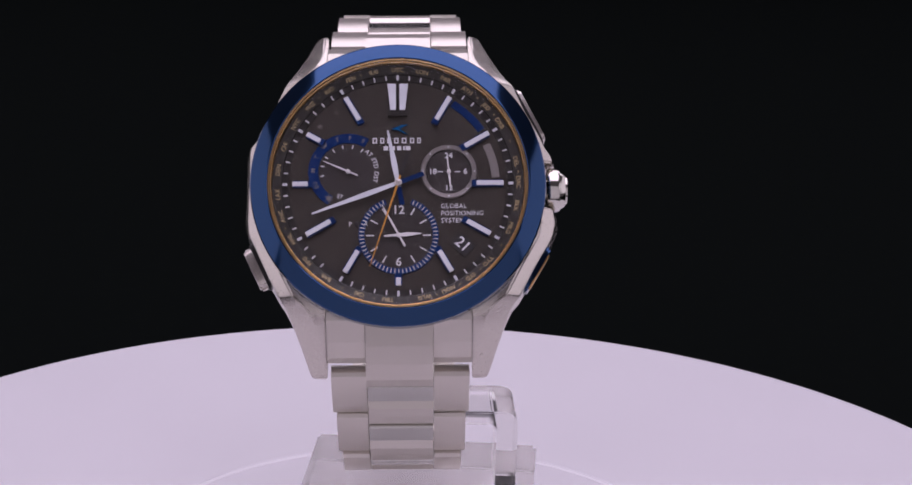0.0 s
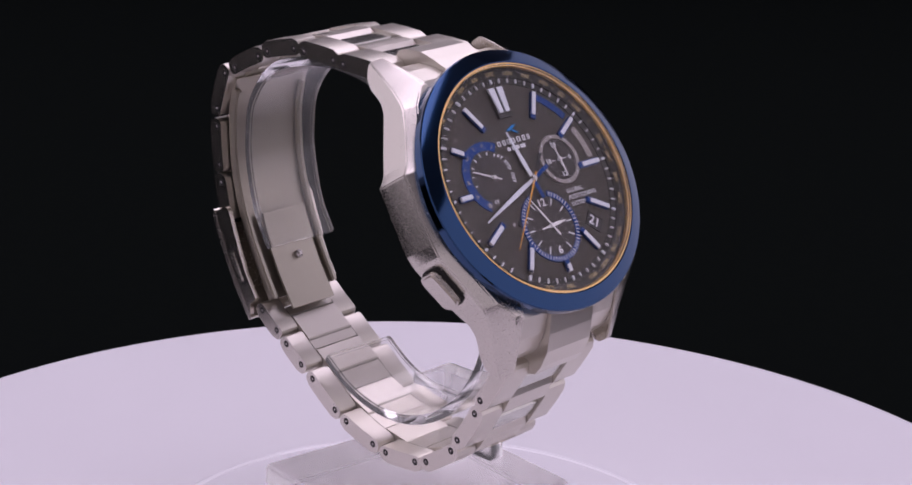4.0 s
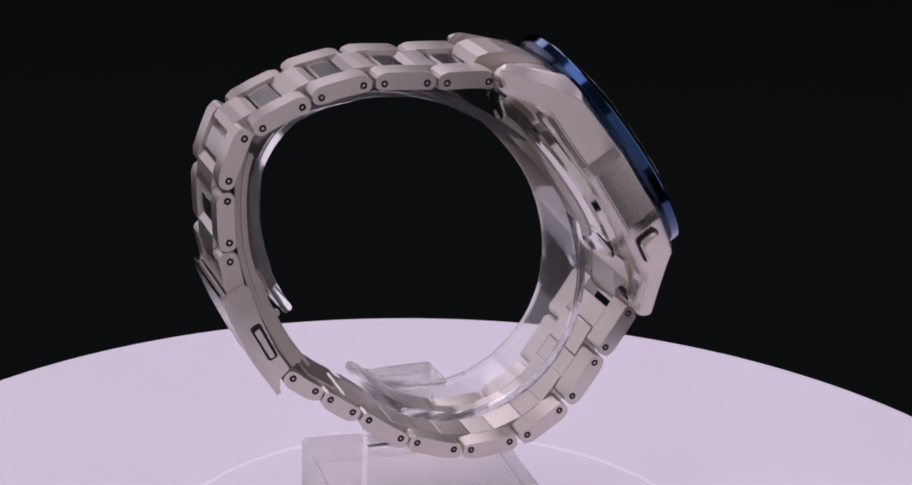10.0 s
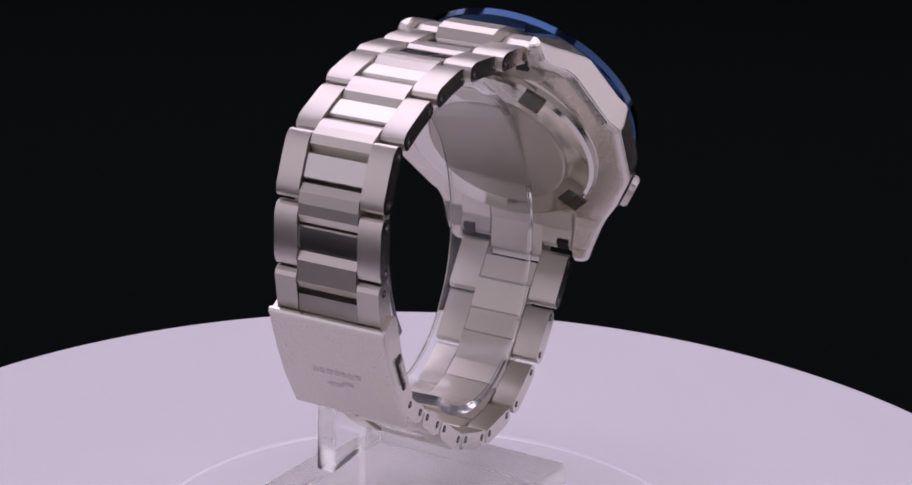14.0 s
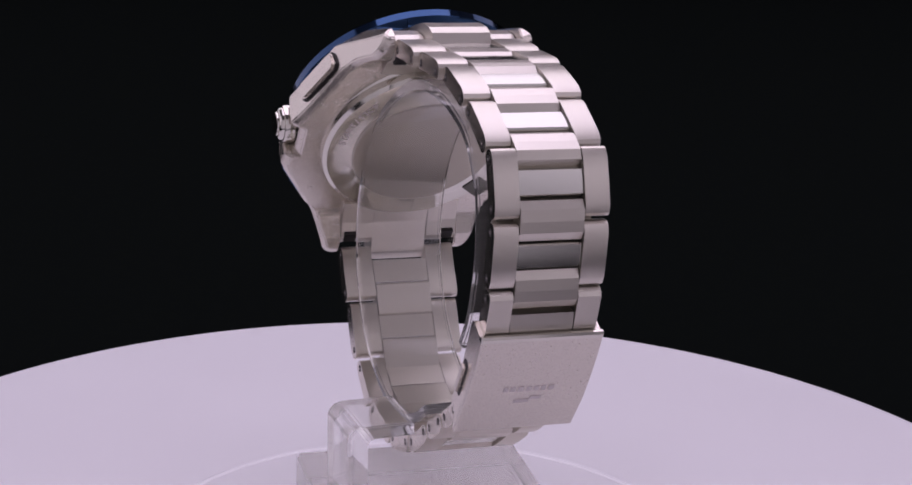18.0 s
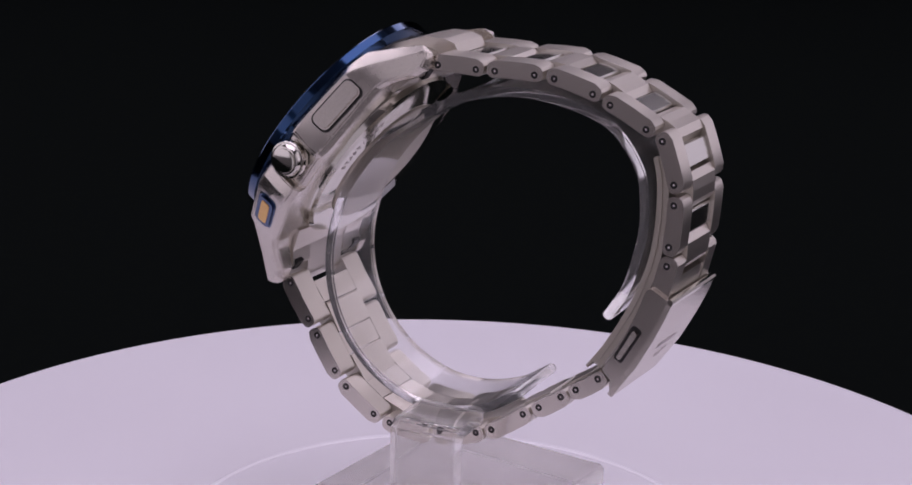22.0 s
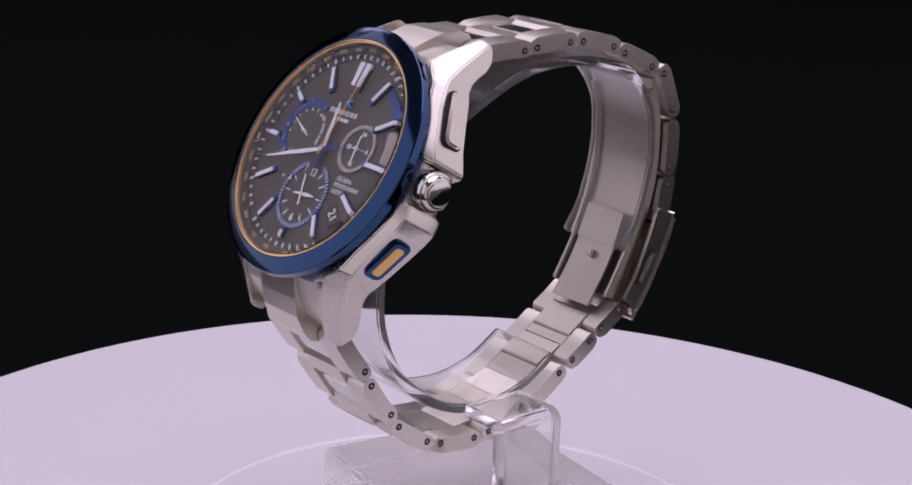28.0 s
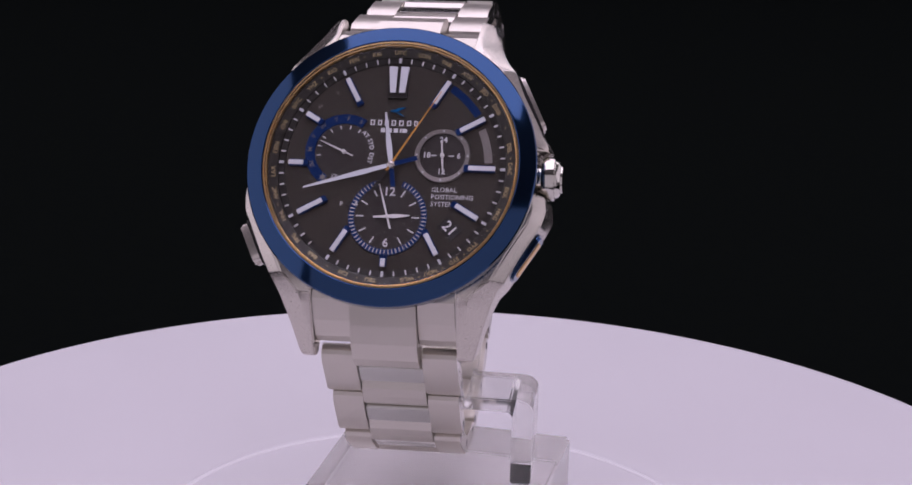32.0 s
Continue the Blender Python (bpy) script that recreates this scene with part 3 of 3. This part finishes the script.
def crown_and_pushers():
    # crown on the three o'clock side
    m = Matrix.Translation((22.7, 0.4, -4.75)) @ Matrix.Rotation(radians(90), 4, "Y")
    bm = bmesh.new()
    prof = [(0, -2.0), (2.2, -2.0), (2.2, 0.2), (3.2, 0.4), (3.45, 0.8), (3.45, 2.0), (3.25, 2.35), (2.95, 2.4), (2.8, 2.9), (2.5, 3.2), (1.2, 3.42), (0, 3.48)]
    n = 48
    rings = []
    for i in range(n):
        a = 2 * math.pi * i / n
        k = 1.0 if i % 2 else 0.965
        rings.append([bm.verts.new((r * (k if 0.5 < z < 2.3 else 1) * math.cos(a), r * (k if 0.5 < z < 2.3 else 1) * math.sin(a), z)) for r, z in prof])
    for i in range(n):
        p, q = rings[i], rings[(i + 1) % n]
        for j in range(len(prof) - 1):
            bm.faces.new((p[j], q[j], q[j + 1], p[j + 1]))
    bmesh.ops.remove_doubles(bm, verts=bm.verts[:], dist=1e-4)
    bmesh.ops.transform(bm, matrix=m, verts=bm.verts[:])
    crown = head_part("crown", bm, POLISHED, label="polished round winding crown", smooth=30)
    bm = bmesh.new()
    lathe(bm, [(0, 3.66), (1.9, 3.6), (2.15, 3.52), (2.2, 3.1)], 40)
    bmesh.ops.transform(bm, matrix=m, verts=bm.verts[:])
    head_part("crown_cap", bm, POLISHED, crown, "polished end face of the crown", smooth=30)

    def pusher(name, cx, cy, cz, turn, long, wide, deep, mat, label, insert=None):
        mm = Matrix.Translation((cx, cy, cz)) @ Matrix.Rotation(radians(turn), 4, "Z")
        def pill(x0, x1, grow, edge):
            """A rounded bar standing out of the flank."""
            y1, z1 = long / 2 + grow, wide / 2 + grow
            r = min(z1 * 0.62, 1.5)
            pts = []
            for cy2, cz2, a0 in ((y1 - r, z1 - r, 0), (-y1 + r, z1 - r, 90), (-y1 + r, -z1 + r, 180), (y1 - r, -z1 + r, 270)):
                for k in range(5):
                    q = radians(a0 + 22.5 * k)
                    pts.append((cy2 + r * math.cos(q), cz2 + r * math.sin(q)))
            b = bmesh.new()
            side_prism(b, pts, x0, x1)
            bmesh.ops.recalc_face_normals(b, faces=b.faces[:])
            bevelled(b, edge, 2, 50)
            bmesh.ops.transform(b, matrix=mm, verts=b.verts[:])
            return b

        ob = head_part(name, pill(-2.2, deep, 0, 0.35), mat, label=label, smooth=28)
        # a dark rim paints the shaded gap between button and flank
        head_part("gap_shade", pill(-2.2, 0.10, 0.3, 0.05), HOLE_SHADE, ob, "dark rim drawn for the shaded gap round the button", smooth=28)
        if insert:
            head_part("inlay", pill(deep - 0.3, deep + 0.12, -1.05, 0.08), insert, ob, "gold bar inlay", smooth=28)

    pusher("start_button", 20.45, 12.5, -5.2, 26, 9.6, 3.7, 0.75, CASE_STEEL, "long satin steel push button")
    pusher("reset_button", 20.95, -12.3, -5.2, -31, 8.4, 4.0, 0.8, BLUE, "blue push button with a gold bar", GOLD_BAR)
    pusher("side_button", -21.45, -11.6, -5.7, 180 + 25.5, 6.8, 3.7, 1.35, CASE_STEEL, "satin steel push button on the nine o'clock side")


def case_back():
    bm = bmesh.new()
    lathe(bm, [(0, -11.1), (13.6, -11.1), (14.0, -10.95), (17.6, -10.8), (18.3, -10.3), (18.5, -8.8), (0, -8.8)], 128)
    back = head_part("case_back", bm, POLISHED, label="polished round steel case back", smooth=25)
    for i, ch in enumerate("START/STOP"):
        a = 84 - i * 4.3
        m = Matrix.Rotation(radians(-a), 4, "Z") @ Matrix.Translation((0, 15.4, -10.92)) @ Matrix.Rotation(radians(180 + 8), 4, "Y").to_3x3().to_4x4()
        head_part("engraving", letters(ch, 1.8, m, 0.05, 0.02), ENGRAVED, back)
    for x, y, turn in ((-9.2, 13.6, 34), (-12.9, -11.2, 131)):
        bm = bmesh.new()
        box_into(bm, -2.0, 2.0, -2.1, 1.9, -11.02, -10.5, flat(x, y, 0, -turn))
        head_part("notch", bm, NOTCH_REFLECTION, back, "mirror-bright key notch with its dark reflection coloured in")
    bm = bmesh.new()
    lathe(bm, [(0, -11.45), (12.9, -11.45), (13.2, -11.25), (13.2, -11.0), (0, -11.0)], 96)
    head_part("centre_plate", bm, INNER_STEEL, back, "matt round centre plate", smooth=30)


def end_link(sy):
    """The three-part end piece between two lugs."""
    for x0, x1, centre in ((-11.1, -5.25, False), (-5.15, 5.15, True), (5.25, 11.1, False)):
        bm = bmesh.new()
        if centre:
            side = [(17.0, -1.6), (21.4, -2.2), (24.4, -4.5), (26.8, -6.6), (28.6, -9.4), (29.2, -11.4), (28.4, -13.2), (26.4, -13.2), (24.6, -12.2), (21.0, -10.2), (17.0, -9.2)]
        else:
            side = [(17.0, -1.8), (20.8, -2.5), (23.6, -5.2), (25.4, -8.0), (25.8, -9.8), (25.3, -11.4), (23.4, -12.0), (21.0, -10.4), (17.0, -9.2)]
        side_prism(bm, [(y * sy, z) for y, z in side], x0, x1)
        ob = head_part("end_link", bevelled(bm, 0.2, 2), STEEL)
        if not centre:
            # solid dark box in place of the slot's shaded recess
            bm = bmesh.new()
            a = (x0 + x1) / 2 + (1.3 if x0 > 0 else -1.3)
            box_into(bm, a - 1.1, a + 1.1, min(22.4 * sy, 24.4 * sy), max(22.4 * sy, 24.4 * sy), -12.15, -11.2)
            head_part("spring_bar_shade", bevelled(bm, 0.1, 1), HOLE_SHADE, ob, "dark patch drawn for the shade in the spring bar slot")


# links: the two pin holes (y, z) and the half width
LINKS = (
    ((-1.06, 92.99), (6.36, 93.14), 10.98),
    ((9.66, 93.17), (17.16, 93.44), 10.31),
    ((20.59, 93.18), (27.80, 91.51), 9.71),
    ((30.91, 89.97), (37.62, 86.79), 9.28),
    ((40.66, 85.19), (43.26, 78.16), 9.23),
    ((43.49, 74.67), (43.16, 67.38), 9.20),
    ((-26.24, 41.99), (-30.29, 48.16), 10.76),
    ((-20.47, 32.84), (-24.52, 38.93), 10.25),
    ((-12.25, 25.85), (-18.33, 29.95), 9.63),
    ((-1.55, 23.98), (-9.02, 24.66), 9.22),
    ((8.84, 26.67), (1.79, 24.50), 9.20),
    ((17.96, 32.17), (11.95, 27.91), 9.15),
    ((25.11, 36.97), (21.02, 34.10), 9.19),
    ((31.91, 41.69), (27.88, 38.85), 9.13),)
CENTRE_HALF = 5.15


def link_frame(p, q):
    """The middle of a link, its direction and its outward normal in y, z; the outside lies to the left of p to q on the upper run."""
    p, q = Vector(p), Vector(q)
    d = (q - p).normalized()
    n = Vector((-d.y, d.x))
    mid = (p + q) / 2
    if (mid - Vector((8.7, 59.0))).dot(n) < 0:
        n = -n
    return mid, d, n, (q - p).length


def link_section(mid, d, n, length, over, low=-1.15, high=1.95):
    h = length / 2 + over
    e = min(1.6, h * 0.4)
    end = [(h - 1.0, low), (h - 0.45, low + 0.22), (h - 0.1, low + 0.65), (h, 0.0), (h, high - 1.15), (h - 0.35, high - 0.6), (h - e, high - 0.08)]
    raw = [(-a, b) for a, b in end] + [(0, high)] + end[::-1] + [(0, low + 0.12)]
    return [mid + d * s + n * t for s, t in raw]


def pin(s, half, c, parent):
    """A pin end on a dark disc that gives its hole's shade, on a link's side face."""
    m = Matrix.Translation((s * half, c[0], c[1])) @ Matrix.Rotation(radians(90 * s), 4, "Y")
    bm = bmesh.new()
    lathe(bm, [(0.0, 0.04), (0.56, 0.04), (0.64, 0.01)], 18)
    bmesh.ops.transform(bm, matrix=m, verts=bm.verts[:])
    part("hole_shade", bm, HOLE_SHADE, parent)
    bm = bmesh.new()
    lathe(bm, [(0.0, 0.10), (0.14, 0.09), (0.22, 0.03)], 14)
    bmesh.ops.transform(bm, matrix=m, verts=bm.verts[:])
    part("pin_end", bm, PIN_STEEL, parent, smooth=40)


def bracelet():
    frames = [link_frame(p, q) for p, q, _ in LINKS]
    for (p, q, half), (mid, d, n, length) in zip(LINKS, frames):
        sec = link_section(mid, d, n, length, 1.5)
        for s in (-1, 1):
            bm = bmesh.new()
            side_prism(bm, [tuple(v) for v in sec], s * (CENTRE_HALF + 0.12), s * half)
            ob = part("outer_link", bevelled(bm, 0.26, 2, 40), STEEL, WATCH, smooth=26)
            ob.data.materials.append(SIDE_STEEL)
            for f in ob.data.polygons:
                if f.normal.x * s > 0.9:
                    f.material_index = 1
            for c in (p, q):
                pin(s, half, c, ob)
        # narrow middle bar of the same link
        bm = bmesh.new()
        w = max(0.6, length / 2 - 1.52)
        k = w - 0.05
        raw = [(-w, -1.05), (-w, -0.2), (-k, -0.1), (-k, 0.6), (-k + 0.12, 1.15), (-k + 0.35, 1.42), (0, 1.5), (k - 0.35, 1.42), (k - 0.12, 1.15), (k, 0.6), (k, -0.1), (w, -0.2), (w, -1.05)]
        if k < 1:
            raw = [(-w, -1.05), (-w, 0.9), (-w + 0.3, 1.3), (w - 0.3, 1.3), (w, 0.9), (w, -1.05)]
        side_prism(bm, [tuple(mid + d * a + n * b) for a, b in raw], -CENTRE_HALF, CENTRE_HALF)
        bar = part("middle_bar", bevelled(bm, 0.1, 1, 50), MIRROR, WATCH, smooth=40)
        bar.data.materials.append(STEEL)
        for f in bar.data.polygons:
            if f.normal.y * n.x + f.normal.z * n.y < -0.5:
                f.material_index = 1
    # wide centre links that straddle the joints
    joints = [(0, 1), (1, 2), (2, 3), (3, 4), (4, 5), (6, 7), (7, 8), (8, 9), (9, 10), (10, 11), (11, 12), (12, 13)]
    for i, j in joints:
        ends = [(Vector(a), Vector(b)) for a in LINKS[i][:2] for b in LINKS[j][:2]]
        a, b = min(ends, key=lambda e: (e[0] - e[1]).length)
        centre_link(a, b)


def centre_link(a, b, drop=0.0):
    mid, d, n, length = link_frame(a, b)
    mid = mid - n * drop
    bm = bmesh.new()
    h = length / 2 + 1.35
    raw = [(-h + 0.3, -1.35), (-h, -1.05), (-h, 0.9), (-h + 1.3, 1.75), (0, 1.85), (h - 1.3, 1.75), (h, 0.9), (h, -1.05), (h - 0.3, -1.35)]
    side_prism(bm, [tuple(mid + d * s + n * t) for s, t in raw], -CENTRE_HALF, CENTRE_HALF)
    return part("centre_link", bevelled(bm, 0.2, 1, 30), STEEL, WATCH)


def clasp():
    # short end piece that runs into the clasp
    piece = [(45.0, 64.3), (44.75, 65.0), (44.2, 65.5), (43.3, 65.7), (42.4, 65.6), (41.8, 65.1), (41.5, 64.3), (40.6, 59.7), (40.3, 57.4), (43.4, 56.6), (43.7, 58.5)]
    for s in (-1, 1):
        bm = bmesh.new()
        side_prism(bm, piece, s * (CENTRE_HALF + 0.12), s * 9.05)
        end_piece = part("end_piece", bevelled(bm, 0.28, 2, 30), STEEL, WATCH, smooth=26)
        end_piece.data.materials.append(SIDE_STEEL)
        for f in end_piece.data.polygons:
            if f.normal.x * s > 0.9:
                f.material_index = 1
        pin(s, 9.05, (43.0, 64.0), end_piece)
    bm = bmesh.new()
    side_prism(bm, [(44.05, 61.6), (43.7, 58.5), (43.4, 56.6), (40.3, 57.4), (40.6, 59.7), (41.0, 61.9)], -CENTRE_HALF, CENTRE_HALF)
    part("end_bar", bevelled(bm, 0.2, 2, 30), STEEL, WATCH, smooth=26)
    centre_link(Vector((43.20, 67.40)), Vector((43.05, 64.00)), -0.05)
    # folded cover: a bent outer plate with two side walls
    outer = [(44.9, 58.0), (43.5, 54.4), (41.8, 50.6), (39.1, 45.4), (34.9, 39.2)]
    inner = [(44.0, 58.3), (42.6, 54.8), (40.9, 51.0), (38.2, 45.9), (34.2, 39.8)]
    bm = bmesh.new()
    side_prism(bm, outer + inner[::-1], -9.95, 9.95)
    cover = part("clasp_cover", bevelled(bm, 0.25, 2, 35), CASE_STEEL, WATCH, "plain satin folding clasp cover", 20)
    # dark strip that paints the shade inside the clasp's mouth
    bm = bmesh.new()
    top = Vector(outer[0])
    side_prism(bm, [tuple(top + Vector(q)) for q in ((-4.2, -0.7), (-0.95, -1.0), (-1.1, -1.7), (-4.4, -1.4))], -9.0, 9.0)
    part("clasp_mouth_shade", bm, HOLE_SHADE, cover, "dark strip drawn for the shade in the mouth of the clasp")
    bm = bmesh.new()
    side_prism(bm, [tuple(top + Vector(q)) for q in ((-1.05, 0.0), (-0.85, 0.5), (-0.45, 0.62), (-0.05, 0.45), (0.1, 0.0), (-0.15, -0.55))], -9.98, 9.98)
    part("clasp_lip", bevelled(bm, 0.12, 2), POLISHED, cover, "polished lip of the clasp", 30)
    wall = [(44.3, 58.1), (42.9, 54.6), (41.2, 50.8), (38.5, 45.7), (34.6, 39.9), (34.4, 41.2), (34.5, 42.3), (33.6, 43.1), (32.8, 44.0), (35.3, 47.8), (37.3, 52.3), (38.6, 55.4), (39.9, 59.2), (40.4, 59.7), (41.0, 59.8)]
    for s in (-1, 1):
        bm = bmesh.new()
        side_prism(bm, wall, s * 9.1, s * 9.92)
        part("side_wall", bevelled(bm, 0.15, 2, 40), SIDE_STEEL, cover, smooth=25)
        # dark plate on the wall, painted shade of the release slot
        slot = [(39.75, 51.8), (39.5, 52.3), (38.5, 52.85), (37.95, 52.7), (34.95, 46.9), (35.1, 46.4), (36.1, 45.8), (36.6, 46.0)]
        bm = bmesh.new()
        side_prism(bm, slot, s * 9.8, s * 9.97)
        part("slot", bevelled(bm, 0.05, 1), HOLE_SHADE, cover)
        button = [(39.2, 51.5), (38.5, 52.1), (38.2, 51.9), (35.6, 46.9), (36.1, 46.5), (36.4, 46.6)]
        bm = bmesh.new()
        side_prism(bm, button, s * 9.7, s * 10.6)
        part("release_button", bevelled(bm, 0.35, 2), CASE_STEEL, cover, "polished clasp release button", 30)
    # engraved bars on the cover
    u = (Vector((39.1, 45.4)) - Vector((41.8, 50.6))).normalized()
    nn = Vector((u.y * -1, u.x)) if u.y > 0 else Vector((-u.y, u.x))
    x = -4.3
    for w in (0.7, 0.6, 0.6, 0.7, 0.7, 0.65, 0.55):
        bm = bmesh.new()
        q = Vector((40.45, 48.0)) + nn * 0.02
        side_prism(bm, [tuple(q + u * 0.55), tuple(q - u * 0.55), tuple(q - u * 0.55 + nn * 0.04), tuple(q + u * 0.55 + nn * 0.04)], x, x + w * 1.4)
        part("engraved_mark", bm, ENGRAVED, cover)
        x += w * 1.95
    for a0, a1 in ((-2.6, -0.6), (-0.6, 1.9)):
        bm = bmesh.new()
        q = Vector((40.45, 48.0)) + nn * 0.02 + u * (2.2 if a0 < -1 else 2.8)
        side_prism(bm, [tuple(q + u * 0.4), tuple(q - u * 0.4), tuple(q - u * 0.4 + nn * 0.04), tuple(q + u * 0.4 + nn * 0.04)], a0, a1)
        part("engraved_mark", bm, ENGRAVED, cover)
    # folding blades inside
    long = smooth_path([(39.2, 84.1), (40.8, 78.5), (41.1, 71.0), (40.2, 63.5), (37.5, 55.4), (33.9, 48.5), (31.0, 43.6)], 6)
    bm = bmesh.new()
    band(bm, long, 7.6, 0.8)
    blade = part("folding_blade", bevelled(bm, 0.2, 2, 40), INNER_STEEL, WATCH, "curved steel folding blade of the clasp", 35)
    for s in (-1, 1):
        bm = bmesh.new()
        band(bm, long[2:], 0.55, -1.3)
        bmesh.ops.translate(bm, vec=(s * 7.3, 0, 0), verts=bm.verts[:])
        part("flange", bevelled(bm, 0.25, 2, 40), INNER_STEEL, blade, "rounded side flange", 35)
    bm = bmesh.new()
    band(bm, smooth_path([(36.9, 58.3), (35.4, 54.2), (31.8, 47.3), (28.1, 41.9)], 6), 5.0, -0.5)
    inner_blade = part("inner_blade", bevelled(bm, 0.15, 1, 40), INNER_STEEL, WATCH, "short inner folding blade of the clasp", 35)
    d = (Vector((29.0, 49.2)) - Vector((32.3, 55.6))).normalized()
    m = Matrix.Translation((0.4, 32.56, 50.34)) @ Vector((0, d.y, -d.x)).to_track_quat("Z", "Y").to_matrix().to_4x4()
    bm = bmesh.new()
    lathe(bm, [(0, 0.75), (0.5, 0.7), (0.75, 0.45), (0.78, -0.6)], 24)
    bmesh.ops.transform(bm, matrix=m, verts=bm.verts[:])
    part("rivet", bm, PIN_STEEL, inner_blade, "round rivet head", 40)


case_body()
bezel()
dial()
markers()
sub_dials()
prints()
HOUR, MINUTE, SECOND, DUAL = pointers()
crown_and_pushers()
case_back()
end_link(1)
end_link(-1)
bracelet()
clasp()

# ---- what moves ----
SEAT = mm_pose(-1.92, 0, 0.02, 0, -1.832, -1.177)


def turn_at(t):
    return pose(0, 0, 0, 0, 0, 1.88 + 10.98 * t)


def motions():
    steps = range(33)
    walk(TURNTABLE, [(t, turn_at(t)) for t in steps])
    walk(STAND, [(t, turn_at(t)) for t in steps])
    walk(WATCH, [(t, turn_at(t) @ SEAT) for t in steps])
    walk(HOUR, [(t, HEAD @ pose(0, 0, 0, 0, 0, 10.3 - 0.00833 * t)) for t in (0, 32)])
    walk(MINUTE, [(t, HEAD @ pose(0, 0, 0, 0, 0, 110.3 - 0.1 * t)) for t in (0, 16, 32)])
    walk(DUAL, [(t, HEAD @ mm_pose(0.05, -8.15, 0) @ pose(0, 0, 0, 0, 0, 28 - 0.33 * t)) for t in (0, 16, 32)])
    ticks = [(0, HEAD @ pose(0, 0, 0, 0, 0, -198))]
    for i in range(32):
        ticks.append((i + 0.5, HEAD @ pose(0, 0, 0, 0, 0, -198 - 6 * i)))
        ticks.append((i + 0.6, HEAD @ pose(0, 0, 0, 0, 0, -204 - 6 * i)))
    ticks.append((32, HEAD @ pose(0, 0, 0, 0, 0, -390)))
    walk(SECOND, ticks)


motions()
